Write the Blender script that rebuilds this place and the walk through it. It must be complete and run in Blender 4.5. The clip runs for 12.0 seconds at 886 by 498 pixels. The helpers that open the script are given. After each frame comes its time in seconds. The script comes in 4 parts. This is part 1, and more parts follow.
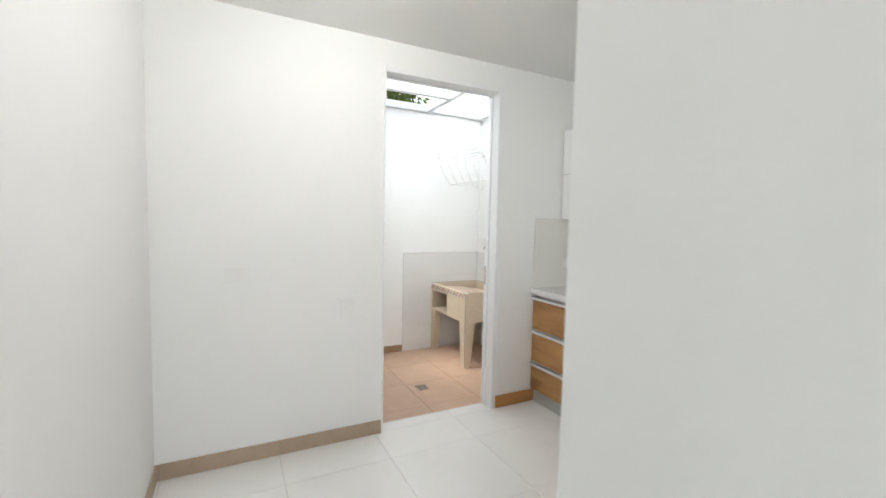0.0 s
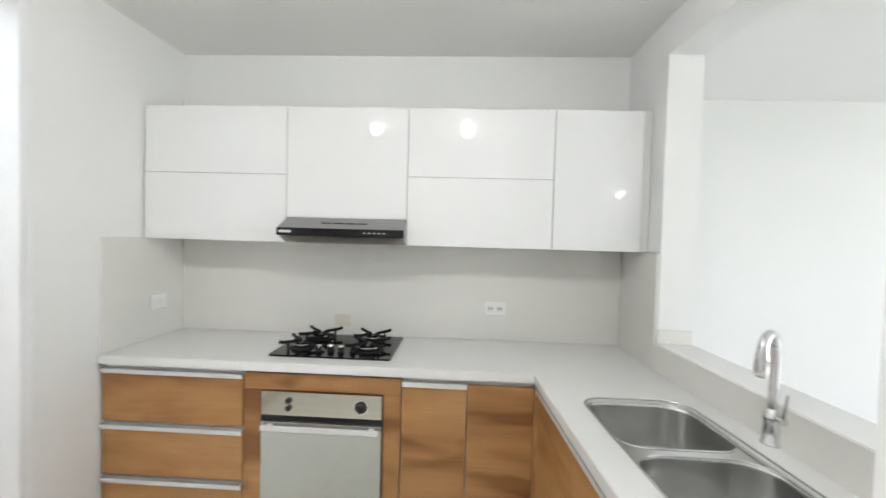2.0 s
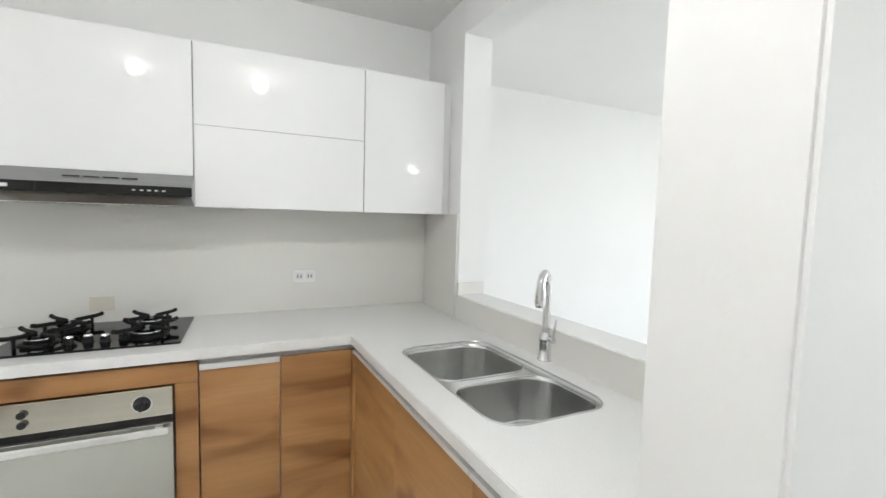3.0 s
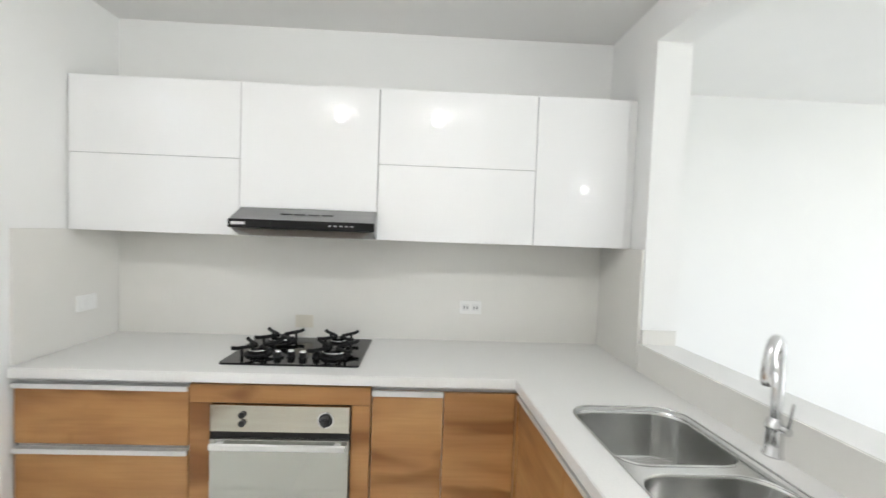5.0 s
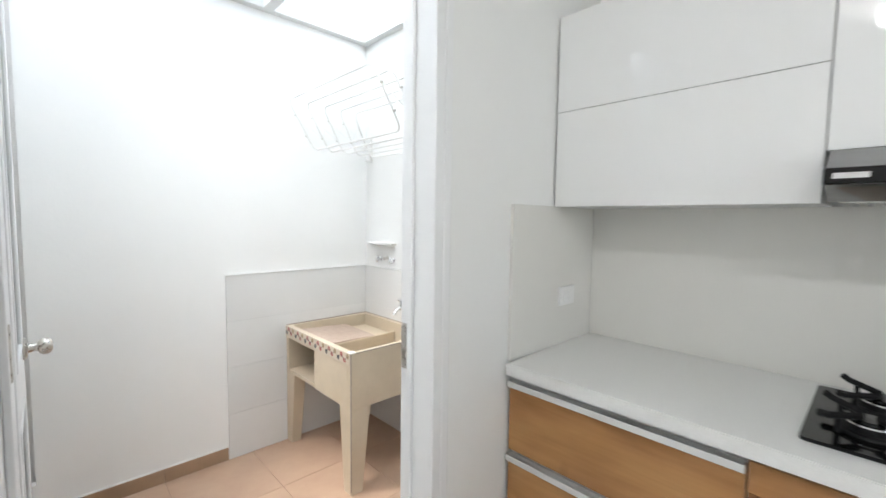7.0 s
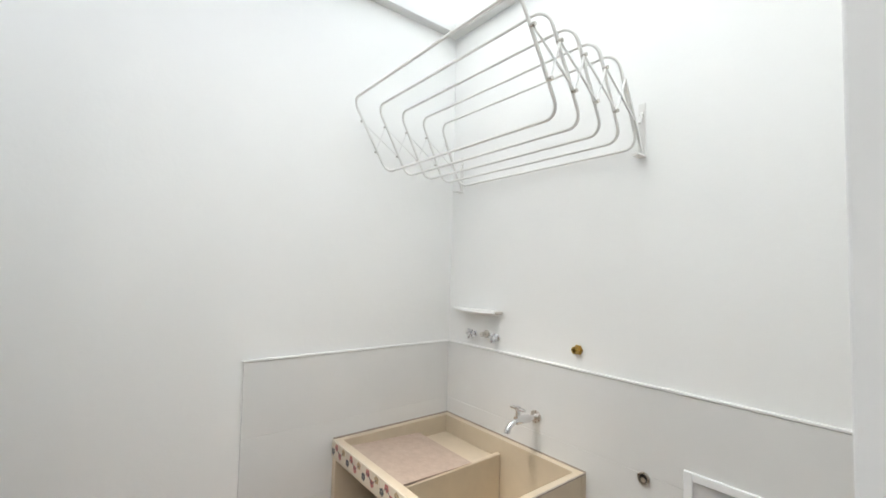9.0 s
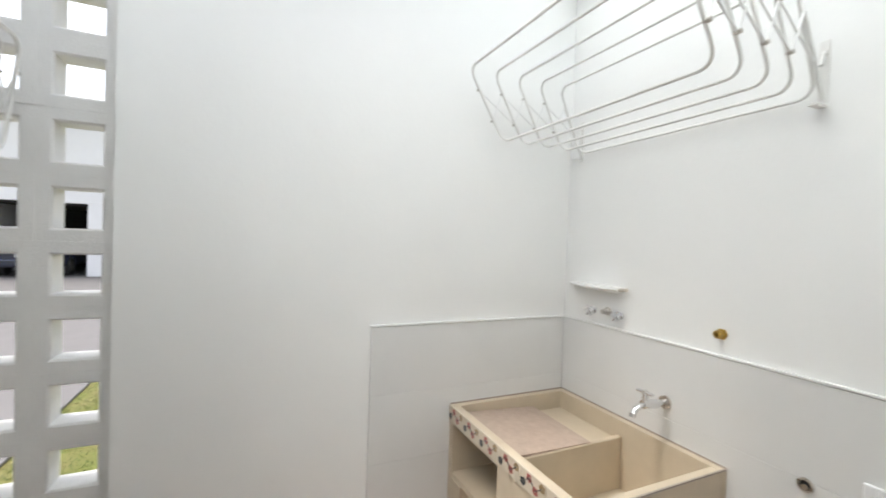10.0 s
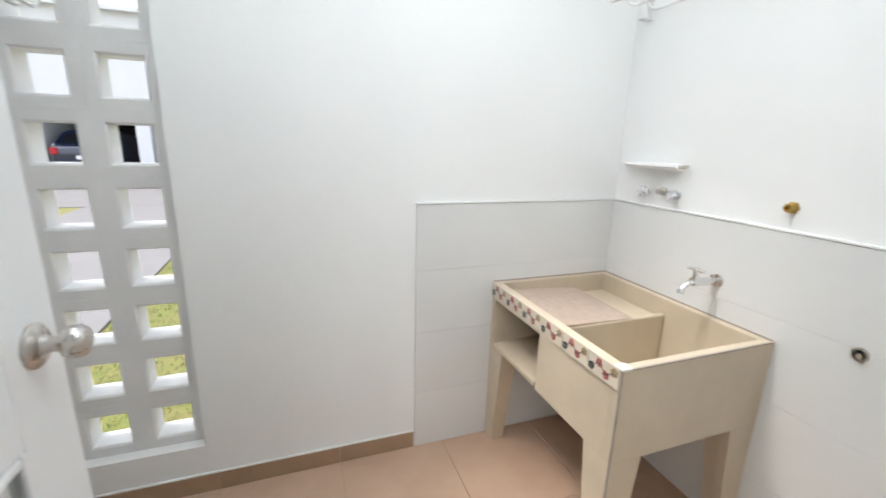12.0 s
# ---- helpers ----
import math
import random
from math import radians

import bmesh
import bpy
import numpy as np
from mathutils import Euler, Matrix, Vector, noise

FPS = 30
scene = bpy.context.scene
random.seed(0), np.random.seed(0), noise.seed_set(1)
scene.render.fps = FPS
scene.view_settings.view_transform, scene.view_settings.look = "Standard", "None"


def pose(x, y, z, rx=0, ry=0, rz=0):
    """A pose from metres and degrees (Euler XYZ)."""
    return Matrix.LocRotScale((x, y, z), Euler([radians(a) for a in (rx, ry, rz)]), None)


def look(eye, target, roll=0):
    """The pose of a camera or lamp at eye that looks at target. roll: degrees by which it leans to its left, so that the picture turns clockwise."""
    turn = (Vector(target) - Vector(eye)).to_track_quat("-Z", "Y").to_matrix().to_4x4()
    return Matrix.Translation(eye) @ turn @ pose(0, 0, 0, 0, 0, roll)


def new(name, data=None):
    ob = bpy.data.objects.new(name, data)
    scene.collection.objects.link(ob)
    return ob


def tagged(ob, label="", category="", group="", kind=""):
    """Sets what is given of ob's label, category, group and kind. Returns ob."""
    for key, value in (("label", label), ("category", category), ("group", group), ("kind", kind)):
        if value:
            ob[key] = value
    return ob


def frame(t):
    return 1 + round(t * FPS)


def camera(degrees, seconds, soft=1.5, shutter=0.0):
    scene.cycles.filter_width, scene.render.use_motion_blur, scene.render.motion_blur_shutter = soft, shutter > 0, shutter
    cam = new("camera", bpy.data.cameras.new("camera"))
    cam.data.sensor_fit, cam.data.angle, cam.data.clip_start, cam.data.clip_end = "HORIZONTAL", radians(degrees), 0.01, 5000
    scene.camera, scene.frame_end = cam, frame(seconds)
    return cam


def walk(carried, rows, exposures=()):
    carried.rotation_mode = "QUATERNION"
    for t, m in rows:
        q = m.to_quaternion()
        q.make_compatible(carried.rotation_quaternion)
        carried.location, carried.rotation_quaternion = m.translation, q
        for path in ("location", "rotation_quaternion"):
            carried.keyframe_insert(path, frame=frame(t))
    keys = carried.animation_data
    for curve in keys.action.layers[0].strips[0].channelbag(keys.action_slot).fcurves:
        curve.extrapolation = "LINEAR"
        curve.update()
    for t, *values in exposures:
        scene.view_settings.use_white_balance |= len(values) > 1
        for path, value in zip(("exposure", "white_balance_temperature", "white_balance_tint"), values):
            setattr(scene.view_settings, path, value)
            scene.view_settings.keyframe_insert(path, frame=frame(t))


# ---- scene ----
cam = camera(93.2, 12.0, soft=1.5, shutter=0.25)
PATH = [
    (0, (2.577, -2.678, 1.405), (0.798, -1.774, 1.273), 1.2),
    (0.5, (2.164, -2.65, 1.383), (0.422, -1.668, 1.326), 2.0),
    (1, (1.875, -2.678, 1.398), (0.582, -1.154, 1.332), -0.4),
    (1.5, (1.744, -2.519, 1.458), (1.003, -0.662, 1.401), 0.1),
    (2, (1.692, -2.441, 1.49), (1.591, -0.445, 1.433), 1.6),
    (2.5, (1.62, -2.432, 1.454), (2.171, -0.51, 1.398), 1.1),
    (2.7, (1.61, -2.415, 1.441), (2.295, -0.540, 1.300), 1.6),
    (3.5, (1.638, -2.398, 1.413), (2.575, -0.642, 1.276), 1.15),
    (4.3, (1.625, -2.35, 1.440), (2.362, -0.496, 1.272), 1.5),
    (4.5, (1.630, -2.32, 1.456), (2.242, -0.419, 1.340), 1.6),
    (5, (1.635, -2.274, 1.492), (1.709, -0.277, 1.409), 2.1),
    (5.5, (1.472, -2.272, 1.499), (1.04, -0.319, 1.481), 1.5),
    (6, (1.374, -2.203, 1.488), (0.433, -0.438, 1.483), 0.4),
    (6.5, (1.226, -1.942, 1.429), (-0.13, -0.476, 1.31), 2.0),
    (7, (0.876, -1.734, 1.389), (-0.565, -0.355, 1.247), 0.8),
    (7.5, (0.544, -1.513, 1.379), (-1.118, -0.406, 1.267), 1.3),
    (7.7, (0.418, -1.452, 1.374), (-1.269, -0.386, 1.24), 1.0),
    (9.3, (-0.105, -1.376, 1.402), (-1.659, -0.124, 1.535), 1.5),
    (9.5, (-0.108, -1.381, 1.407), (-1.717, -0.198, 1.495), 1.8),
    (10, (-0.133, -1.418, 1.389), (-1.949, -0.582, 1.351), 2.0),
    (10.5, (-0.142, -1.461, 1.403), (-2.119, -1.158, 1.367), 1.8),
    (11, (-0.136, -1.522, 1.39), (-2.136, -1.518, 1.38), 1.7),
    (11.5, (-0.161, -1.505, 1.315), (-2.118, -1.263, 0.982), 1.6),
    (12, (-0.158, -1.438, 1.28), (-1.979, -0.774, 0.789), 1.6),
]
walk(cam, [(t, look(eye, target, roll)) for t, eye, target, roll in PATH],
     [(0.0, 1.55, 6520, 10), (0.5, 1.62, 6440, 10), (1.0, 1.60, 6420, 10), (1.5, 1.80, 6330, 10), (2.0, 1.84, 6440, 10), (2.5, 1.81, 6420, 10), (4.5, 1.85, 6450, 10), (5.0, 1.94, 6460, 10), (5.5, 1.92, 6280, 10), (6.0, 1.76, 6280, 10),
      (6.5, 1.54, 6330, 10), (7.0, 1.66, 6330, 10), (7.5, 1.60, 6350, 10), (9.5, 1.14, 6650, 10), (10.5, 1.30, 6560, 10), (11.5, 1.44, 6500, 10), (12.0, 1.52, 6360, 10)])
# ---------- light ----------
world = bpy.data.worlds.new("world")
scene.world = world
world.use_nodes = True
wn = world.node_tree.nodes
sky = wn.new("ShaderNodeTexSky")
sky.sky_type, sky.sun_disc = "NISHITA", False
sky.sun_elevation, sky.sun_rotation = radians(65), radians(195)
sky.dust_density, sky.air_density, sky.ozone_density = 3.0, 1.0, 1.0
wn["Background"].inputs["Strength"].default_value = 0.15
haze = wn.new("ShaderNodeHueSaturation")
haze.inputs["Saturation"].default_value, haze.inputs["Value"].default_value = 0.40, 1.36
world.node_tree.links.new(sky.outputs[0], haze.inputs["Color"])
world.node_tree.links.new(haze.outputs[0], wn["Background"].inputs["Color"])

sun_data = bpy.data.lights.new("sun", "SUN")
sun_data.energy, sun_data.angle, sun_data.color = 0.8, radians(14), (1.0, 0.96, 0.9)
sun = new("sun", sun_data)
sun.matrix_world = look((0, 0, 10), (0.11, 0.40, 9.1))


def area(name, size_x, size_y, power, color, eye, target):
    data = bpy.data.lights.new(name, "AREA")
    data.shape, data.size, data.size_y = "RECTANGLE", size_x, size_y
    data.energy, data.color = power, color
    ob = new(name, data)
    ob.matrix_world = look(eye, target)
    return ob


# daylight that enters the living room by its window
area("window_light", 5.0, 1.9, 28, (0.95, 1.0, 1.04), (7.50, -3.5, 1.45), (2.0, -3.5, 1.2))
DOWNLIGHTS = [(0.83, -2.14, 2.8), (1.69, -2.14, 6.3), (4.93, -7.2, 6), (4.93, -9.1, 6)]

# ---------- plan ----------
H = 2.53            # kitchen ceiling
L = 2.60            # kitchen width
LW, LN, LS = -1.72, -0.027, -2.215   # laundry walls
LF = -0.05          # laundry floor
WT = -0.125          # laundry side of the wall between
DS, DN, DT = -1.805, -0.905, 2.37   # door opening
LT = 2.595           # laundry wall top


# ---------- materials ----------
def material(name, color, rough=0.5, metal=0.0, vary=0.06, scale=6.0, bump=0.0, bump_scale=60.0, coat=0.0, spec=0.5, stretch=(1, 1, 1), dark=None, rough_vary=0.05, island=0.0):
    m = bpy.data.materials.new(name)
    m.use_nodes = True
    n, k = m.node_tree.nodes, m.node_tree.links
    b = n["Principled BSDF"]
    co = n.new("ShaderNodeTexCoord")
    mp = n.new("ShaderNodeMapping")
    mp.inputs["Scale"].default_value = stretch
    k.new(co.outputs["Object"], mp.inputs["Vector"])
    no = n.new("ShaderNodeTexNoise")
    no.inputs["Scale"].default_value, no.inputs["Detail"].default_value, no.inputs["Roughness"].default_value = scale, 6, 0.6
    k.new(mp.outputs[0], no.inputs["Vector"])
    rp = n.new("ShaderNodeValToRGB")
    low = dark or tuple(c * (1 - 2 * vary) for c in color)
    rp.color_ramp.elements[0].position, rp.color_ramp.elements[1].position = 0.3, 0.7
    rp.color_ramp.elements[0].color, rp.color_ramp.elements[1].color = (*low, 1), (*color, 1)
    k.new(no.outputs["Fac"], rp.inputs["Fac"])
    out = rp.outputs["Color"]
    if island:
        inf = n.new("ShaderNodeObjectInfo")
        mr = n.new("ShaderNodeMapRange")
        mr.inputs["To Min"].default_value, mr.inputs["To Max"].default_value = 1 - island, 1 + island
        k.new(inf.outputs["Random"], mr.inputs["Value"])
        hsv = n.new("ShaderNodeHueSaturation")
        k.new(mr.outputs["Result"], hsv.inputs["Value"])
        k.new(out, hsv.inputs["Color"])
        out = hsv.outputs["Color"]
    k.new(out, b.inputs["Base Color"])
    rr = n.new("ShaderNodeMapRange")
    rr.inputs["To Min"].default_value, rr.inputs["To Max"].default_value = max(0.0, rough - rough_vary), min(1.0, rough + rough_vary)
    n2 = n.new("ShaderNodeTexNoise")
    n2.inputs["Scale"].default_value, n2.inputs["Detail"].default_value = scale * 3.1, 4
    k.new(mp.outputs[0], n2.inputs["Vector"])
    k.new(n2.outputs["Fac"], rr.inputs["Value"])
    k.new(rr.outputs["Result"], b.inputs["Roughness"])
    b.inputs["Metallic"].default_value, b.inputs["Coat Weight"].default_value = metal, coat
    b.inputs["Specular IOR Level"].default_value = spec
    b.inputs["Coat Roughness"].default_value = 0.04
    if bump:
        n3 = n.new("ShaderNodeTexNoise")
        n3.inputs["Scale"].default_value, n3.inputs["Detail"].default_value = bump_scale, 5
        k.new(mp.outputs[0], n3.inputs["Vector"])
        bp = n.new("ShaderNodeBump")
        bp.inputs["Strength"].default_value, bp.inputs["Distance"].default_value = bump, 0.004
        k.new(n3.outputs["Fac"], bp.inputs["Height"])
        k.new(bp.outputs[0], b.inputs["Normal"])
    return m


def wood_material(name, along):
    """Golden oak laminate: fibre along one axis, broad cathedral bands, darker heart lines."""
    m = bpy.data.materials.new(name)
    m.use_nodes = True
    n, k = m.node_tree.nodes, m.node_tree.links
    b = n["Principled BSDF"]
    co = n.new("ShaderNodeTexCoord")
    inf = n.new("ShaderNodeObjectInfo")
    off = n.new("ShaderNodeVectorMath")
    off.operation = "MULTIPLY_ADD"
    off.inputs[1].default_value = (1, 1, 1)
    sh = n.new("ShaderNodeMath")
    sh.operation = "MULTIPLY"
    sh.inputs[1].default_value = 7.0
    k.new(inf.outputs["Random"], sh.inputs[0])
    k.new(co.outputs["Object"], off.inputs[0])
    k.new(sh.outputs[0], off.inputs[2])

    def noise_at(scale, detail, stretch):
        mp = n.new("ShaderNodeMapping")
        mp.inputs["Scale"].default_value = stretch
        k.new(off.outputs[0], mp.inputs["Vector"])
        t = n.new("ShaderNodeTexNoise")
        t.inputs["Scale"].default_value, t.inputs["Detail"].default_value = scale, detail
        t.inputs["Distortion"].default_value = 0.6
        k.new(mp.outputs[0], t.inputs["Vector"])
        return t.outputs["Fac"]

    fine = (0.05, 1, 1) if along == "x" else (1, 0.05, 1)
    broad = (0.22, 1, 1) if along == "x" else (1, 0.22, 1)
    knot = (0.45, 1, 1) if along == "x" else (1, 0.45, 1)

    def ramp(source, stops):
        r = n.new("ShaderNodeValToRGB")
        e = r.color_ramp.elements
        e[0].position, e[0].color = stops[0][0], (*stops[0][1], 1)
        e[1].position, e[1].color = stops[-1][0], (*stops[-1][1], 1)
        for pos, col in stops[1:-1]:
            e.new(pos).color = (*col, 1)
        k.new(source, r.inputs["Fac"])
        return r.outputs[0]

    def multiply(a, c, amount):
        mx = n.new("ShaderNodeMix")
        mx.data_type, mx.blend_type = "RGBA", "MULTIPLY"
        mx.inputs["Factor"].default_value = amount
        k.new(a, mx.inputs["A"])
        k.new(c, mx.inputs["B"])
        return mx.outputs["Result"]

    bands = ramp(noise_at(5.5, 2.5, broad), [(0.32, (0.240, 0.100, 0.030)), (0.43, (0.385, 0.185, 0.064)), (0.53, (0.460, 0.237, 0.086)), (0.70, (0.520, 0.288, 0.112))])
    fibre = ramp(noise_at(70, 3, fine), [(0.35, (0.84, 0.80, 0.76)), (0.62, (1, 1, 1))])
    hearts = ramp(noise_at(4.2, 2, knot), [(0.30, (0.50, 0.40, 0.32)), (0.40, (1, 1, 1))])
    k.new(multiply(multiply(bands, fibre, 0.45), hearts, 0.8), b.inputs["Base Color"])
    b.inputs["Roughness"].default_value = 0.42
    bp = n.new("ShaderNodeBump")
    bp.inputs["Strength"].default_value, bp.inputs["Distance"].default_value = 0.15, 0.001
    k.new(fibre, bp.inputs["Height"])
    k.new(bp.outputs[0], b.inputs["Normal"])
    return m


WALL = material("wall_paint", (0.875, 0.874, 0.86), 0.62, vary=0.015, scale=1.3, bump=0.12, bump_scale=90)
CEIL = material("ceiling_paint", (0.90, 0.893, 0.876), 0.75, vary=0.015, scale=1.1, bump=0.08, bump_scale=70)
LWALL = material("laundry_paint", (0.875, 0.873, 0.855), 0.6, vary=0.02, scale=1.2, bump=0.12, bump_scale=55)
TRIM = material("white_enamel", (0.87, 0.872, 0.874), 0.32, vary=0.012, scale=3, bump=0.05, bump_scale=40)
GLOSS = material("gloss_white_lacquer", (0.885, 0.885, 0.88), 0.035, vary=0.006, scale=2, coat=0.5, rough_vary=0.01)
CARCASS = material("white_melamine", (0.76, 0.76, 0.75), 0.4, vary=0.01, scale=4)
QUARTZ = material("white_quartz", (0.85, 0.848, 0.83), 0.16, vary=0.03, scale=160, rough_vary=0.04)
SPLASH = material("grey_white_porcelain", (0.79, 0.775, 0.735), 0.2, vary=0.012, scale=2.2, rough_vary=0.05)
WOOD = wood_material("oak_laminate", "x")
WOODY = wood_material("oak_laminate_cross", "y")
ALU = material("anodised_aluminium", (0.72, 0.72, 0.72), 0.35, 0.9, vary=0.03, scale=20, stretch=(0.1, 1, 1))
HANDLE = material("white_aluminium_edge", (0.78, 0.78, 0.77), 0.35, 0.25, vary=0.02, scale=20)
STEEL = material("brushed_steel", (0.66, 0.66, 0.65), 0.21, 1.0, vary=0.02, scale=12, stretch=(1, 0.08, 1), rough_vary=0.02)
HOODSTEEL = material("graphite_steel", (0.34, 0.34, 0.34), 0.33, 0.9, vary=0.06, scale=40, stretch=(0.05, 1, 1))
OVENSTEEL = material("oven_steel", (0.60, 0.575, 0.50), 0.13, 1.0, vary=0.05, scale=50, stretch=(0.05, 1, 1))
CHROME = material("chrome", (0.80, 0.80, 0.81), 0.09, 1.0, vary=0.03, scale=20)
NICKEL = material("satin_nickel", (0.62, 0.59, 0.55), 0.28, 1.0, vary=0.06, scale=30)
BRASS = material("brass", (0.62, 0.42, 0.12), 0.3, 1.0, vary=0.1, scale=60)
BLACKGLASS = material("black_glass", (0.006, 0.006, 0.0065), 0.06, vary=0.1, scale=8, spec=0.3, rough_vary=0.02)
TRAY = material("warm_grey_metal_tray", (0.33, 0.29, 0.25), 0.4, 0.5, vary=0.06, scale=30)
OVENGLASS = material("mirror_oven_glass", (0.56, 0.57, 0.53), 0.06, 0.85, vary=0.02, scale=3, rough_vary=0.02)
IRON = material("cast_iron", (0.008, 0.008, 0.008), 0.55, spec=0.25, vary=0.2, scale=50, bump=0.2, bump_scale=220)
BLACK = material("black_plastic", (0.015, 0.015, 0.016), 0.35, vary=0.1, scale=20)
GREYPL = material("grey_plinth", (0.50, 0.50, 0.48), 0.35, 0.3, vary=0.04, scale=8)
FLOORT = material("white_polished_tile", (0.82, 0.81, 0.785), 0.13, vary=0.02, scale=2.5, rough_vary=0.05, island=0.012)
GROUT = material("pale_grout", (0.60, 0.59, 0.56), 0.8, vary=0.06, scale=30)
CLAY = material("terracotta_tile", (0.53, 0.370, 0.265), 0.38, vary=0.10, scale=4, dark=(0.455, 0.305, 0.215), island=0.03, bump=0.08, bump_scale=40, rough_vary=0.1)
CLAYGROUT = material("brown_grout", (0.46, 0.315, 0.23), 0.85, vary=0.08, scale=40)
BASET = material("brown_skirting_tile", (0.41, 0.272, 0.172), 0.35, vary=0.07, scale=9, island=0.05)
BASEK = material("beige_brown_skirting", (0.47, 0.36, 0.26), 0.35, vary=0.06, scale=9, island=0.04)
BASEO = material("orange_wood_skirting", (0.50, 0.235, 0.07), 0.35, vary=0.12, scale=14, stretch=(1, 0.15, 1))
DADO = material("grey_white_wall_tile", (0.755, 0.752, 0.738), 0.22, vary=0.02, scale=3, island=0.012, rough_vary=0.05)
CREAM = material("cream_stone_resin", (0.61, 0.515, 0.385), 0.42, vary=0.05, scale=7, bump=0.06, bump_scale=50)
SCRUB = material("pink_beige_scrub_board", (0.49, 0.38, 0.305), 0.55, vary=0.08, scale=30, bump=0.3, bump_scale=90)
SEAM = material("grey_mortar_edge", (0.42, 0.36, 0.31), 0.8, vary=0.12, scale=40)
BORDER = material("ivory_border_tile", (0.70, 0.62, 0.50), 0.25, vary=0.03, scale=12)
PETALR = material("faded_red_glaze", (0.42, 0.10, 0.085), 0.3, vary=0.1, scale=40)
PETALB = material("dark_glaze", (0.05, 0.055, 0.06), 0.3, vary=0.1, scale=40)
PETALO = material("ochre_glaze", (0.36, 0.25, 0.12), 0.3, vary=0.1, scale=40)
BLOCK = material("painted_breeze_block", (0.80, 0.79, 0.77), 0.7, vary=0.03, scale=9, bump=0.35, bump_scale=120)
RACK = material("white_powder_coat", (0.80, 0.79, 0.76), 0.3, vary=0.04, scale=12)
WPLAST = material("white_plastic", (0.86, 0.858, 0.84), 0.35, vary=0.02, scale=8)
STAIN = material("heat_yellowed_beige", (0.70, 0.655, 0.565), 0.45, vary=0.04, scale=20)
COVER = material("light_grey_steel_cover", (0.58, 0.58, 0.585), 0.45, vary=0.03, scale=10)
# near-black colour that paints in the shade of the garages and the drain hole
SHADE = material("painted_shade", (0.03, 0.03, 0.03), 0.8, vary=0.2, scale=10)
BEAM = material("white_painted_steel", (0.74, 0.74, 0.73), 0.4, vary=0.04, scale=9)
LAWN = material("lawn", (0.135, 0.155, 0.028), 0.9, vary=0.2, scale=5, dark=(0.17, 0.145, 0.05), bump=0.9, bump_scale=45)
BLADE = material("grass_blade", (0.10, 0.145, 0.030), 0.7, vary=0.2, scale=5)
PAVE = material("pale_paving", (0.165, 0.155, 0.152), 0.8, vary=0.05, scale=3, bump=0.2, bump_scale=40)
ROAD = material("asphalt", (0.10, 0.10, 0.10), 0.85, vary=0.12, scale=8, bump=0.4, bump_scale=90)
FACADE = material("white_render", (0.74, 0.74, 0.75), 0.8, vary=0.03, scale=1.5, bump=0.2, bump_scale=30)
CARBLUE = material("dark_blue_car_paint", (0.012, 0.018, 0.045), 0.15, vary=0.05, scale=4, coat=0.8)
CARBLACK = material("black_car_paint", (0.008, 0.008, 0.009), 0.12, vary=0.05, scale=4, coat=0.8)
CARGLASS = material("car_glass", (0.02, 0.022, 0.025), 0.05, vary=0.05, scale=4)
REDLENS = material("red_lens", (0.45, 0.02, 0.03), 0.15, vary=0.05, scale=20)
TYRE = material("tyre_rubber", (0.018, 0.018, 0.018), 0.8, vary=0.1, scale=30)
LEAF = material("leaf", (0.075, 0.125, 0.028), 0.55, vary=0.3, scale=6)
LEAF_NODES = LEAF.node_tree
leaf_back = LEAF_NODES.nodes.new("ShaderNodeBsdfTranslucent")
leaf_back.inputs["Color"].default_value = (0.16, 0.24, 0.045, 1)
leaf_mix = LEAF_NODES.nodes.new("ShaderNodeMixShader")
leaf_mix.inputs[0].default_value = 0.5
LEAF_NODES.links.new(LEAF_NODES.nodes["Principled BSDF"].outputs[0], leaf_mix.inputs[1])
LEAF_NODES.links.new(leaf_back.outputs[0], leaf_mix.inputs[2])
LEAF_NODES.links.new(leaf_mix.outputs[0], LEAF_NODES.nodes["Material Output"].inputs["Surface"])
BARK = material("bark", (0.12, 0.085, 0.06), 0.85, vary=0.2, scale=14, bump=0.6, bump_scale=40)

GLASS = bpy.data.materials.new("clear_glass")
GLASS.use_nodes = True
gn, gk = GLASS.node_tree.nodes, GLASS.node_tree.links
gl_node = gn.new("ShaderNodeBsdfGlass")
gl_node.inputs["Color"].default_value = (0.975, 0.99, 0.985, 1)
gl_node.inputs["Roughness"].default_value = 0.0
gl_node.inputs["IOR"].default_value = 1.5
gk.new(gl_node.outputs[0], gn["Material Output"].inputs["Surface"])

SHEET = bpy.data.materials.new("opal_roof_sheet")
SHEET.use_nodes = True
sn, sk = SHEET.node_tree.nodes, SHEET.node_tree.links
s1, s2, s3, s4 = sn.new("ShaderNodeBsdfTranslucent"), sn.new("ShaderNodeBsdfTransparent"), sn.new("ShaderNodeMixShader"), sn.new("ShaderNodeTexNoise")
s1.inputs["Color"].default_value = (0.915, 0.95, 0.945, 1)
s2.inputs["Color"].default_value = (0.94, 0.965, 0.96, 1)
s4.inputs["Scale"].default_value = 4
s5 = sn.new("ShaderNodeMapRange")
s5.inputs["To Min"].default_value, s5.inputs["To Max"].default_value = 0.4, 0.55
sk.new(s4.outputs["Fac"], s5.inputs["Value"])
sk.new(s5.outputs["Result"], s3.inputs[0])
sk.new(s1.outputs[0], s3.inputs[1])
sk.new(s2.outputs[0], s3.inputs[2])
sk.new(s3.outputs[0], sn["Material Output"].inputs["Surface"])

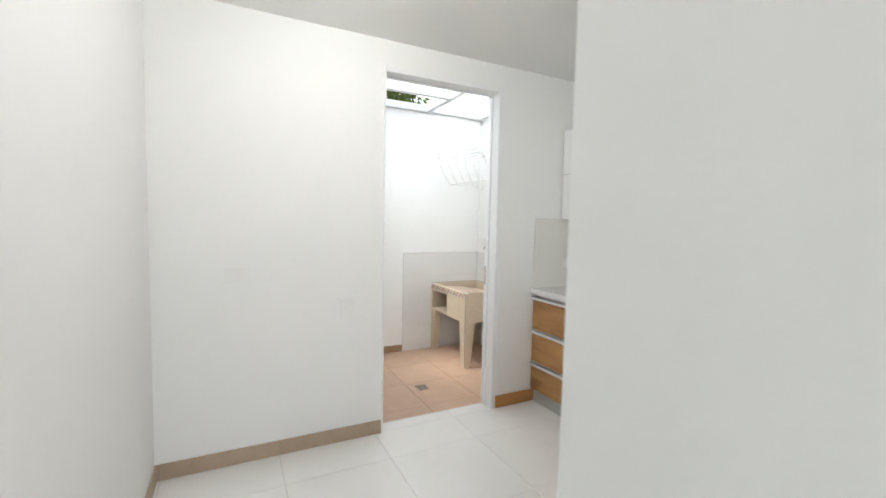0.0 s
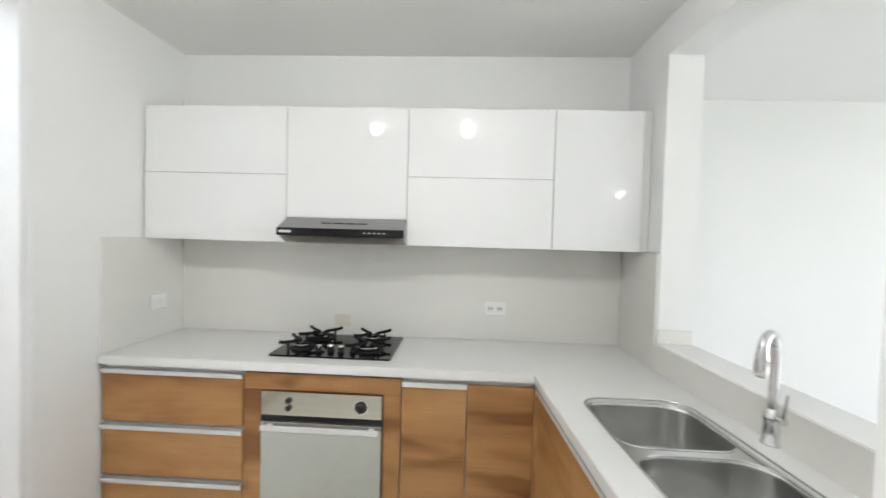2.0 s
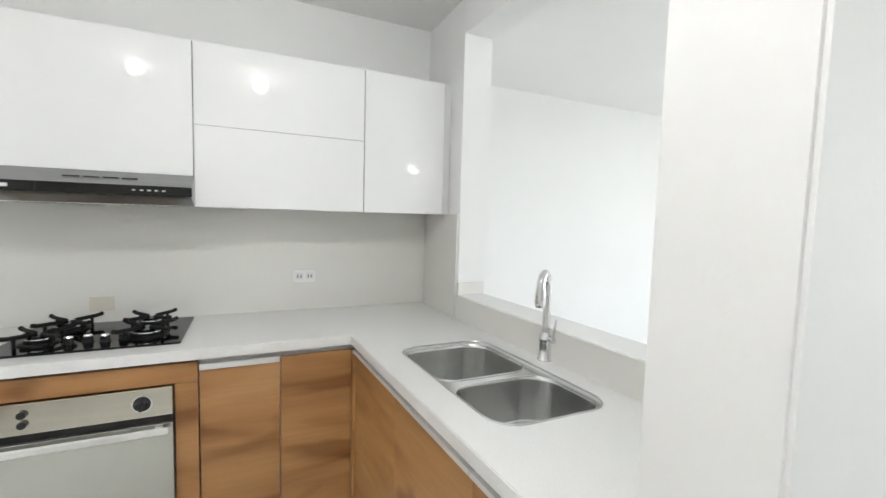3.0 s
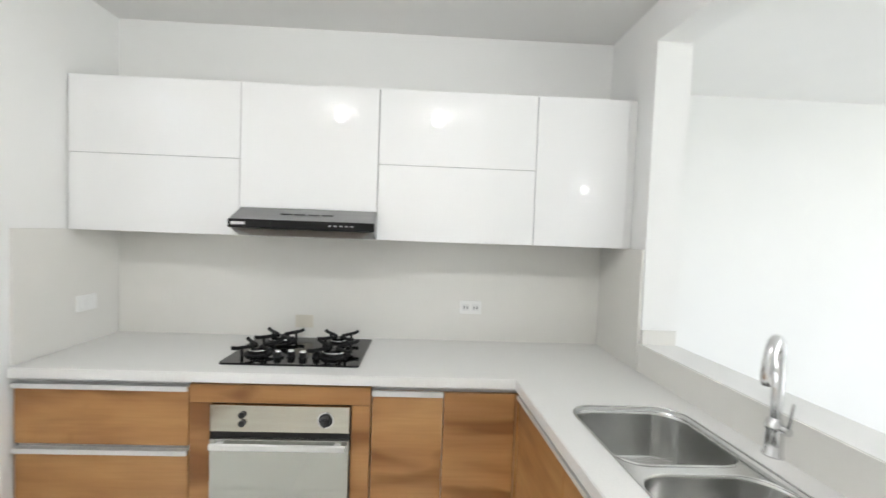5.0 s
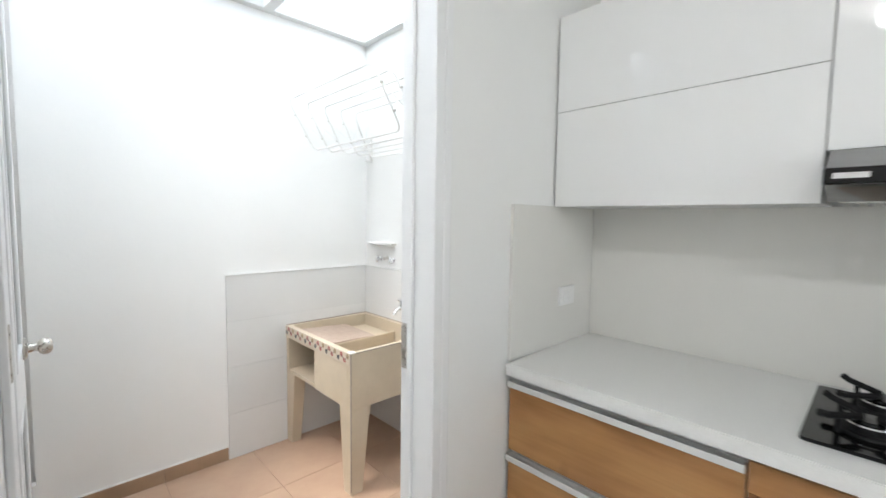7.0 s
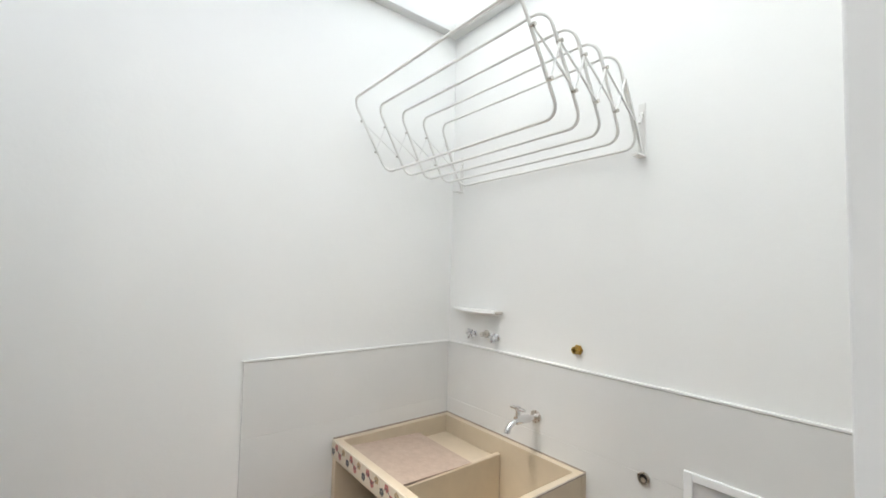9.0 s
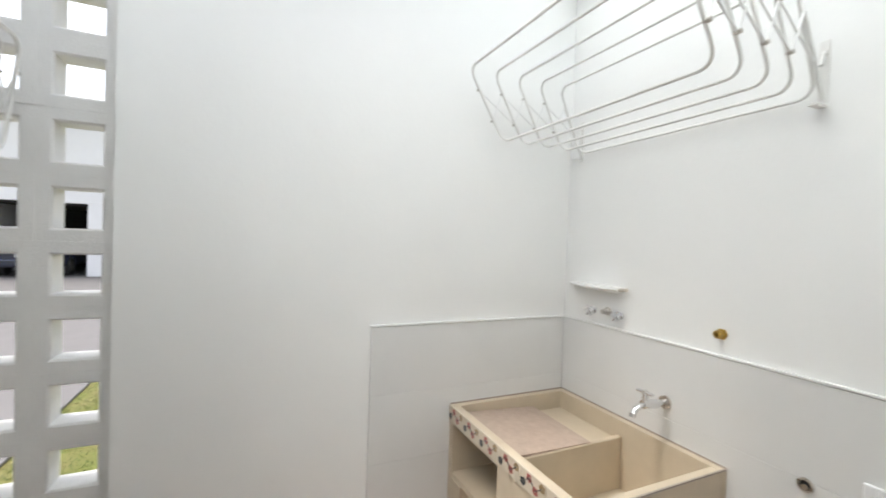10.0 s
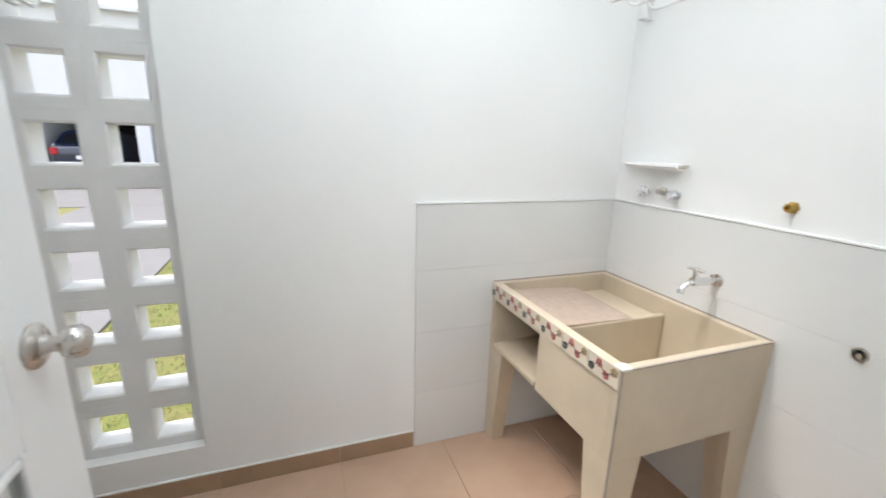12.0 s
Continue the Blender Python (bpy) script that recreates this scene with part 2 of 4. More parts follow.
LAMP = bpy.data.materials.new("lamp_lens")
LAMP.use_nodes = True
LAMP.node_tree.nodes["Principled BSDF"].inputs["Emission Color"].default_value = (1, 0.95, 0.87, 1)
LAMP.node_tree.nodes["Principled BSDF"].inputs["Emission Strength"].default_value = 3


# ---------- mesh helpers ----------
def box(bm, lo, hi, bevel=0.0, seg=2):
    c = [(a + b) / 2 for a, b in zip(lo, hi)]
    s = [abs(b - a) for a, b in zip(lo, hi)]
    g = bmesh.ops.create_cube(bm, size=1, matrix=Matrix.Translation(c) @ Matrix.Diagonal((*s, 1)))
    if bevel:
        es = {e for v in g["verts"] for e in v.link_edges}
        bmesh.ops.bevel(bm, geom=list(es), offset=bevel, segments=seg, affect="EDGES", profile=0.5, clamp_overlap=True)
    return bm


def boxes(*items, bevel=0.0):
    bm = bmesh.new()
    for lo, hi in items:
        box(bm, lo, hi, bevel)
    return bm


def rod(bm, a, b, r, seg=12, r2=None):
    a, b = Vector(a), Vector(b)
    m = Matrix.Translation((a + b) / 2) @ (b - a).to_track_quat("Z", "Y").to_matrix().to_4x4()
    bmesh.ops.create_cone(bm, cap_ends=True, segments=seg, radius1=r, radius2=r if r2 is None else r2, depth=(b - a).length, matrix=m)
    return bm


def tube(bm, pts, r, seg=10, closed=False):
    """A round tube that follows the points."""
    pts = [Vector(p) for p in pts]
    n = len(pts)
    rings = []
    up = None
    for i, p in enumerate(pts):
        a = pts[(i - 1) % n] if closed or i else p
        b = pts[(i + 1) % n] if closed or i < n - 1 else p
        d = (b - a).normalized()
        if up is None:
            up = Vector((0, 0, 1)) if abs(d.z) < 0.9 else Vector((1, 0, 0))
        s = d.cross(up).normalized()
        up = s.cross(d).normalized()
        rings.append([bm.verts.new(p + r * (math.cos(t) * s + math.sin(t) * up)) for t in (2 * math.pi * j / seg for j in range(seg))])
    for i in range(n if closed else n - 1):
        u, v = rings[i], rings[(i + 1) % n]
        best = 0
        if closed and i == n - 1:
            best = min(range(seg), key=lambda o: (u[0].co - v[o].co).length)
        for j in range(seg):
            bm.faces.new((u[j], u[(j + 1) % seg], v[(j + 1 + best) % seg], v[(j + best) % seg]))
    if not closed:
        bm.faces.new(rings[0][::-1])
        bm.faces.new(rings[-1])
    return bm


def lathe(bm, profile, seg=24, m=None):
    """A turned shape round z from (radius, height) pairs."""
    m = m or Matrix()
    rings = [[bm.verts.new(m @ Vector((r * math.cos(2 * math.pi * j / seg), r * math.sin(2 * math.pi * j / seg), z))) for j in range(seg)] for r, z in profile]
    for u, v in zip(rings, rings[1:]):
        for j in range(seg):
            bm.faces.new((u[j], u[(j + 1) % seg], v[(j + 1) % seg], v[j]))
    for ring in (rings[0], rings[-1]):
        try:
            bm.faces.new(ring)
        except ValueError:
            pass
    return bm


def rounded(x0, y0, x1, y1, r, seg=6):
    """A rounded rectangle as a list of (x, y), anticlockwise."""
    out = []
    for cx, cy, a in ((x1 - r, y0 + r, -90), (x1 - r, y1 - r, 0), (x0 + r, y1 - r, 90), (x0 + r, y0 + r, 180)):
        for i in range(seg + 1):
            t = radians(a + 90 * i / seg)
            out.append((cx + r * math.cos(t), cy + r * math.sin(t)))
    return out


def plate(bm, outline, holes, z0, z1):
    """A flat plate of any outline with holes, from z0 to z1."""
    loops = []
    for pts in [outline, *holes]:
        vs = [bm.verts.new((x, y, z1)) for x, y in pts]
        loops.append([bm.edges.new((vs[i], vs[(i + 1) % len(vs)])) for i in range(len(vs))])
    g = bmesh.ops.triangle_fill(bm, use_beauty=True, use_dissolve=False, edges=[e for l in loops for e in l], normal=(0, 0, 1))
    fs = [f for f in g["geom"] if isinstance(f, bmesh.types.BMFace)]
    ex = bmesh.ops.extrude_face_region(bm, geom=fs)
    bmesh.ops.translate(bm, verts=[v for v in ex["geom"] if isinstance(v, bmesh.types.BMVert)], vec=(0, 0, z0 - z1))
    return bm


def finish(name, bm, mat, smooth=False):
    bmesh.ops.recalc_face_normals(bm, faces=bm.faces)
    me = bpy.data.meshes.new(name)
    bm.to_mesh(me)
    bm.free()
    me.materials.append(mat)
    if smooth:
        me.shade_smooth()
        me.set_sharp_from_angle(angle=radians(38))
    return me


def part(name, bm, mat, parent, label="", smooth=False):
    ob = new(name, finish(name, bm, mat, smooth))
    if parent:
        ob.parent = parent
        ob.matrix_parent_inverse = parent.matrix_world.inverted()
    return tagged(ob, label)


def thing(name, label, category, at=(0, 0, 0), group="", kind=""):
    ob = new(name)
    ob.empty_display_size = 0.1
    ob.location = at
    ob.matrix_world = Matrix.Translation(at)
    return tagged(ob, label, category, group, kind)


def solid(name, bm, mat, label, category, kind="", smooth=False):
    return tagged(new(name, finish(name, bm, mat, smooth)), label, category, "", kind)


LEAN = 0.06


def lean(bm):
    """The sink side of the kitchen runs a little off square."""
    for v in bm.verts:
        v.co.x += LEAN * max(0.0, -v.co.y - 0.40)
    return bm


# ---------- structure: kitchen ----------
def structure(name, bm, mat, label, category="wall"):
    return solid(name, bm, mat, label, category, "structure")


stub = bmesh.new()
plate(stub, [(2.068, -2.20), (2.86, -2.20), (2.86, -2.02), (2.090, -2.02)], [], -0.1, H)
bmesh.ops.bevel(stub, geom=[e for e in stub.edges if abs(e.verts[0].co.z - e.verts[1].co.z) > 1], offset=0.006, segments=2, affect="EDGES")
structure("wall_door", boxes(((WT, -3.17, LF - 0.1), (0, DS, 2.62)), ((WT, DN, LF - 0.1), (0, 0.12, 2.62)), ((WT, DS, DT), (0, DN, 2.62))), WALL, "off-white painted wall with the laundry doorway")
structure("wall_hob", boxes(((0, 0, -0.1), (2.75, 0.12, H))), WALL, "off-white painted wall behind the kitchen units")
structure("wall_pass", lean(boxes(((L, -0.45, -0.1), (2.76, 0, H)))), WALL, "off-white wall beside the pass-through opening over the sink")
structure("wall_parapet", lean(boxes(((L, -2.02, -0.1), (2.76, -0.45, 1.02)))), WALL, "low off-white wall under the pass-through opening")
structure("wall_lintel", lean(boxes(((L, -2.02, 2.355), (2.76, -0.45, H)))), WALL, "off-white wall strip above the pass-through opening")
structure("wall_living", lean(boxes(((L, 0.12, -0.1), (2.76, 0.82, H)))), WALL, "plain off-white living room wall")
structure("wall_stub", stub, WALL, "off-white end wall beside the sink counter")
structure("wall_south", boxes(((0, -3.17, -0.1), (2.75, -3.05, H))), WALL, "plain off-white painted wall with brown skirting")
structure("ceiling", boxes(((0, -3.17, H), (7.8, 0.82, H + 0.12)), ((2.63, -10.2, H), (7.8, -3.17, H + 0.12))), CEIL, "plain off-white plaster ceiling", "ceiling")
structure("wall_living_north", boxes(((2.75, 0.70, -0.1), (7.8, 0.82, H))), WALL, "plain off-white wall of the living room")
structure("wall_living_east", boxes(((7.6, -10.2, -0.1), (7.75, 0.70, 0.5)), ((7.6, -10.2, 2.4), (7.75, 0.70, H)), ((7.6, -10.2, 0.5), (7.75, -6.0, 2.4)), ((7.6, -1.0, 0.5), (7.75, 0.70, 2.4))), WALL, "off-white living room wall with a wide window opening")
structure("wall_living_south", boxes(((2.75, -10.2, -0.1), (7.6, -10.08, H))), WALL, "plain off-white wall of the living room")
structure("wall_living_west", boxes(((2.63, -10.2, -0.1), (2.75, -3.17, H))), WALL, "plain off-white wall of the living room")

floor = structure("floor", boxes(((0, -3.05, -0.1), (7.6, 0.70, -0.004)), ((2.75, -10.08, -0.1), (7.6, -3.05, -0.004)), ((WT, DS, -0.1), (0, DN, -0.004))), GROUT, "white polished porcelain floor tiles with fine joints", "floor")

# ---------- structure: laundry ----------
structure("wall_laundry_west", boxes(((LW - 0.15, LS - 0.12, LF - 0.1), (LW, -2.20, LT)), ((LW - 0.15, -1.80, LF - 0.1), (LW, 0.12, LT)),
          ((LW - 0.15, -2.20, LF - 0.1), (LW, -1.80, 0.148)), ((LW - 0.15, -2.20, 2.348), (LW, -1.80, LT))), LWALL, "white roughcast laundry wall with a breeze block screen")
structure("wall_laundry_north", boxes(((LW, LN, LF - 0.1), (WT, 0.12, LT))), LWALL, "white painted laundry wall above a tiled dado")
structure("wall_laundry_south", boxes(((LW, LS - 0.12, LF - 0.1), (WT, LS, LT))), LWALL, "white painted laundry wall")
laundry_floor = structure("floor_laundry", boxes(((LW, LS, LF - 0.1), (WT, LN, LF - 0.004))), CLAYGROUT, "terracotta coloured laundry floor tiles", "floor")

# ---------- door frame and door ----------
door_frame = thing("door_frame", "white enamelled frame lining the laundry doorway", "door frame", (0, DN, 0), kind="structure")
part("jamb", boxes(((WT - 0.012, DN - 0.035, LF), (0.012, DN, DT)), bevel=0.003), TRIM, door_frame)
part("jamb", boxes(((WT - 0.012, DS, LF), (0.012, DS + 0.012, DT)), bevel=0.003), TRIM, door_frame)
part("head", boxes(((WT - 0.012, DS + 0.012, DT - 0.035), (0.012, DN - 0.035, DT)), bevel=0.003), TRIM, door_frame)
part("stop", boxes(((-0.095, DN - 0.047, LF), (-0.075, DN - 0.036, DT - 0.036)), bevel=0.002), TRIM, door_frame)
part("stop", boxes(((-0.095, DS + 0.013, LF), (-0.075, DS + 0.024, DT - 0.036)), bevel=0.002), TRIM, door_frame)
part("stop", boxes(((-0.095, DS + 0.025, DT - 0.047), (-0.075, DN - 0.048, DT - 0.036)), bevel=0.002), TRIM, door_frame)
part("casing", boxes(((0.0005, DN + 0.0005, 0.094), (0.012, DN + 0.030, DT + 0.030)), bevel=0.004), TRIM, door_frame)
bm = boxes(((-0.130, DN - 0.041, 0.93), (-0.100, DN - 0.0345, 1.07)), bevel=0.002)
part("strike_plate", bm, NICKEL, door_frame, "satin metal strike plate")


def make_door():
    """A half glazed leaf that stands open at a right angle."""
    hx, tip, y0, y1 = -0.142, -0.917, -1.822, -1.790
    door = thing("door_1", "open white wooden door with clear glass panes", "door", (hx, y1, LF))
    gl, gr = -0.502, -0.785
    part("side_panel", boxes(((-0.4605, y0 + 0.004, LF + 0.01), (hx, y1 - 0.004, DT - 0.04)), bevel=0.004), TRIM, door)
    part("stile", boxes(((gl, y0, LF + 0.01), (-0.4615, y1, DT - 0.04)), bevel=0.006), TRIM, door)
    part("lock_stile", boxes(((tip, y0, LF + 0.01), (gr, y1, DT - 0.04)), bevel=0.004), TRIM, door)
    part("top_rail", boxes(((gr, y0, DT - 0.16), (gl, y1, DT - 0.04)), bevel=0.003), TRIM, door)
    part("middle_rail", boxes(((gr, y0, 0.87), (gl, y1, 1.01)), bevel=0.003), TRIM, door)
    part("bottom_rail", boxes(((gr, y0, LF + 0.01), (gl, y1, 0.2)), bevel=0.003), TRIM, door)
    for z0, z1 in ((0.2, 0.87), (1.01, DT - 0.16)):
        bm = bmesh.new()
        yb = (y1 - 0.007, y1 + 0.003)
        box(bm, (gl - 0.014, yb[0], z0), (gl, yb[1], z1), 0.004)
        box(bm, (gr, yb[0], z0), (gr + 0.014, yb[1], z1), 0.004)
        box(bm, (gr + 0.014, yb[0], z0), (gl - 0.014, yb[1], z0 + 0.014), 0.004)
        box(bm, (gr + 0.014, yb[0], z1 - 0.014), (gl - 0.014, yb[1], z1), 0.004)
        part("glazing_bead", bm, TRIM, door)
        pane = part("pane", boxes(((gr, y1 - 0.013, z0), (gl, y1 - 0.008, z1))), GLASS, door, "clear glass pane")
        pane.visible_shadow = False
    # round knob on both faces
    kx, kz = -0.850, 0.990
    for s, face in ((1, y1), (-1, y0)):
        m = Matrix.Translation((kx, face, kz)) @ Matrix.Rotation(radians(-90 * s), 4, "X")
        bm = lathe(bmesh.new(), [(0.001, 0), (0.033, 0), (0.033, 0.004), (0.028, 0.009), (0.014, 0.012), (0.011, 0.024), (0.013, 0.032), (0.020, 0.036), (0.0245, 0.044), (0.0240, 0.055), (0.018, 0.063), (0.009, 0.066), (0.001, 0.066)], 28, m)
        part("knob", bm, NICKEL, door, "round satin nickel door knob", True)
    for z in (0.25, 1.15, 2.05):
        part("hinge", rod(bmesh.new(), (hx + 0.006, y1 + 0.004, z - 0.05), (hx + 0.006, y1 + 0.004, z + 0.05), 0.006), NICKEL, door)
    return door


make_door()


# ---------- kitchen: countertop, splashback ----------
CT0, CT1, CF = 0.86, 0.90, -0.604      # counter underside, top, front
SX = 2.00                              # front of the sink leg
HOLE = rounded(2.112, -1.552, 2.500, -0.845, 0.085)
BOWLS = [rounded(2.120, -1.200, 2.492, -0.852, 0.085), rounded(2.120, -1.545, 2.492, -1.238, 0.095)]


def make_countertop():
    bm = bmesh.new()
    outline = [(0.003, -0.003), (0.003, CF), (SX, CF), (SX, -2.017), (L - 0.003, -2.017), (L - 0.003, -0.003)]
    plate(bm, outline, [HOLE], CT0, CT1)
    lean(bm)
    es = [e for e in bm.edges if all(abs(v.co.z - CT1) < 1e-5 for v in e.verts) and len(e.link_faces) == 2 and any(abs(f.normal.z) < 0.5 for f in e.link_faces)]
    bmesh.ops.bevel(bm, geom=es, offset=0.003, segments=2, affect="EDGES")
    return solid("countertop", bm, QUARTZ, "white quartz L-shaped kitchen countertop", "countertop")


make_countertop()
splash = thing("splashback", "pale grey-white porcelain splashback above the counter", "splashback", (1.3, 0, 0.9), kind="structure")
part("panel", boxes(((0.014, -0.012, CT1), (L - 0.014, -0.001, 1.444)), bevel=0.001), SPLASH, splash)
part("panel", boxes(((0.001, -0.578, CT1), (0.013, -0.001, 1.444)), bevel=0.001), SPLASH, splash)
part("panel", boxes(((L - 0.013, -0.449, CT1), (L - 0.001, -0.001, 1.444)), bevel=0.001), SPLASH, splash)
part("panel", lean(boxes(((L - 0.013, -2.017, CT1), (L - 0.001, -0.451, 1.022)), bevel=0.001)), SPLASH, splash)
part("panel", boxes(((L + 0.001, -0.4625, 1.021), (L + 0.155, -0.4505, 1.085)), bevel=0.001), SPLASH, splash)


# ---------- kitchen: base units ----------
def front_y(a, b, z0, z1, t=0.02, y=-0.575):
    return boxes(((a, y, z0), (b, y + t, z1)), bevel=0.0015)


PL = 0.105


def base_body(unit, x0, x1):
    part("body", boxes(((x0 + 0.003, -0.553, PL), (x1 - 0.003, -0.014, CT0 - 0.004))), CARCASS, unit)
    part("plinth", boxes(((x0, -0.545, 0.0), (x1, -0.530, PL))), GREYPL, unit, "grey plinth board")


drawers = thing("drawer_unit", "oak laminate kitchen unit with three closed drawers", "cabinet", (0.35, -0.3, 0))
base_body(drawers, 0.006, 0.695)
for z0, z1 in ((0.586, 0.828), (0.331, 0.564), (0.108, 0.309)):
    d = part("drawer", front_y(0.012, 0.692, z0, z1), WOOD, drawers)
    bm = boxes(((0.012, -0.585, z1), (0.692, -0.560, z1 + 0.006)), ((0.012, -0.590, z1 - 0.014), (0.692, -0.5765, z1 + 0.006)), bevel=0.001)
    part("handle", bm, HANDLE, d, "pale aluminium edge pull")
part("channel", boxes(((0.006, -0.548, 0.834), (0.695, -0.535, 0.858))), ALU, drawers, "recessed aluminium finger channel")

oven_unit = thing("oven_housing", "oak laminate surround housing the built-in oven", "cabinet", (1.06, -0.3, 0))
part("plinth", boxes(((0.697, -0.545, 0.0), (1.425, -0.530, PL))), GREYPL, oven_unit, "grey plinth board")
part("top_rail", front_y(0.697, 1.425, 0.767, 0.843), WOOD, oven_unit)
part("bottom_rail", front_y(0.697, 1.425, 0.108, 0.228), WOOD, oven_unit)
part("side_stile", front_y(0.697, 0.782, 0.2295, 0.7655), WOOD, oven_unit)
part("side_stile", front_y(1.347, 1.425, 0.2295, 0.7655), WOOD, oven_unit)
part("body", boxes(((0.700, -0.553, PL), (0.770, -0.014, 0.84)), ((1.347, -0.553, PL), (1.421, -0.014, 0.84)), ((0.770, -0.04, PL), (1.347, -0.014, 0.84)), ((0.770, -0.553, PL), (1.347, -0.04, 0.225))), CARCASS, oven_unit)


def make_oven():
    oven = thing("built_in_oven", "stainless built-in oven with a mirrored glass door", "oven", (1.055, -0.58, 0.24))
    x0, x1 = 0.786, 1.343
    part("body", boxes(((x0, -0.57, 0.233), (x1, -0.05, 0.763))), BLACK, oven)
    part("control_panel", boxes(((x0, -0.590, 0.656), (x1, -0.571, 0.764)), bevel=0.002), OVENSTEEL, oven, "brushed steel control panel")
    part("vent_strip", boxes(((x0 + 0.004, -0.578, 0.628), (x1 - 0.004, -0.571, 0.655))), BLACK, oven, "dark vent gap")
    dr = part("door", boxes(((x0, -0.594, 0.240), (x1, -0.571, 0.626)), bevel=0.003), OVENGLASS, oven, "mirrored glass oven door")
    bm = boxes(((x0 + 0.01, -0.628, 0.594), (x1 - 0.01, -0.616, 0.622)), bevel=0.006)
    for hx in (x0 + 0.045, x1 - 0.045):
        box(bm, (hx - 0.013, -0.620, 0.600), (hx + 0.013, -0.594, 0.618), 0.003)
    part("handle", bm, HANDLE, dr, "flat pale metal bar handle")
    for a, b in ((x0 - 0.0025, x0 - 0.0003), (x1 + 0.0003, x1 + 0.0025)):
        part("gasket", boxes(((a, -0.586, 0.233), (b, -0.571, 0.763))), BLACK, oven, "thin dark gasket line")
    part("bottom_trim", boxes(((x0, -0.588, 0.231), (x1, -0.571, 0.238))), BLACK, oven)
    for z in (0.726, 0.692):
        part("button", rod(bmesh.new(), (0.914, -0.590, z), (0.914, -0.600, z), 0.013, 20), BLACK, oven, "round black push button")
    bm = lathe(bmesh.new(), [(0.001, 0), (0.028, 0), (0.028, 0.004), (0.021, 0.006), (0.019, 0.024), (0.015, 0.027), (0.001, 0.027)], 24, Matrix.Translation((1.247, -0.590, 0.710)) @ Matrix.Rotation(radians(90), 4, "X"))
    box(bm, (1.243, -0.622, 0.691), (1.251, -0.610, 0.729), 0.002)
    part("knob", bm, BLACK, oven, "round black thermostat knob", True)
    part("dial_plate", rod(bmesh.new(), (1.247, -0.5905, 0.710), (1.247, -0.592, 0.710), 0.033, 28), CHROME, oven)
    return oven


make_oven()

corner = thing("corner_unit", "oak laminate corner base unit with folding doors", "cabinet", (1.75, -0.3, 0))
base_body(corner, 1.427, 2.025)
d = part("door", front_y(1.430, 1.722, 0.108, 0.828), WOOD, corner)
part("handle", boxes(((1.430, -0.590, 0.812), (1.722, -0.5765, 0.834)), bevel=0.001), HANDLE, d, "pale aluminium edge pull")
part("door", front_y(1.725, 2.021, 0.108, 0.828), WOOD, corner)
part("corner_post", boxes(((2.0225, -0.597, 0.108), (2.043, -0.556, 0.828)), bevel=0.0015), WOODY, corner)
part("channel", boxes(((1.427, -0.548, 0.836), (2.025, -0.535, 0.858))), ALU, corner, "recessed aluminium finger channel")

sink_unit = thing("sink_unit", "oak laminate base unit under the sink", "cabinet", (2.3, -1.3, 0))
part("body", lean(boxes(((2.044, -2.01, PL), (2.59, -0.62, 0.62)))), CARCASS, sink_unit)
part("plinth", lean(boxes(((2.055, -2.01, 0), (2.07, -0.56, PL)))), GREYPL, sink_unit, "grey plinth board")
for a, b in ((-1.070, -0.5985), (-1.574, -1.073), (-2.012, -1.577)):
    d = part("door", lean(boxes(((2.023, a, 0.108), (2.043, b, 0.828)), bevel=0.0015)), WOODY, sink_unit)
    part("handle", lean(boxes(((2.010, a, 0.818), (2.038, b, 0.834)), bevel=0.001)), HANDLE, d, "pale aluminium edge pull")
part("channel", lean(boxes(((2.048, -2.01, 0.836), (2.062, -0.553, 0.858)))), ALU, sink_unit, "recessed aluminium finger channel")


# ---------- kitchen: wall units ----------
UZ0, UZ1, UF, UJ = 1.442, 2.137, -0.318, 1.791


def wall_unit(x0, x1, splits, z0=UZ0, label=""):
    u = thing("wall_cabinet", label, "cabinet", ((x0 + x1) / 2, -0.16, z0), "white wall cabinets")
    part("body", boxes(((x0 + 0.001, UF + 0.021, z0), (x1 - 0.001, -0.001, UZ1)), bevel=0.001), CARCASS, u)
    zs = [z0, *splits, UZ1]
    for a, b in zip(zs, zs[1:]):
        part("door", boxes(((x0 + 0.0008, UF, a + (0.001 if a > z0 else 0)), (x1 - 0.0008, UF + 0.019, b - 0.001)), bevel=0.0012), GLOSS, u)
    return u


wall_unit(0.008, 0.767, [UJ], label="glossy white wall cabinet with two lift-up doors")
wall_unit(0.769, 1.394, [], 1.572, "glossy white wall cabinet above the range hood")
wall_unit(1.396, 2.128, [UJ], label="glossy white wall cabinet with two lift-up doors")
wall_unit(2.130, 2.562, [], label="tall glossy white single-door wall cabinet")
filler = solid("filler_panel", boxes(((2.5635, UF + 0.003, UZ0), (L - 0.001, UF + 0.02, UZ1))), CARCASS, "narrow white filler strip beside the wall cabinet", "panel")


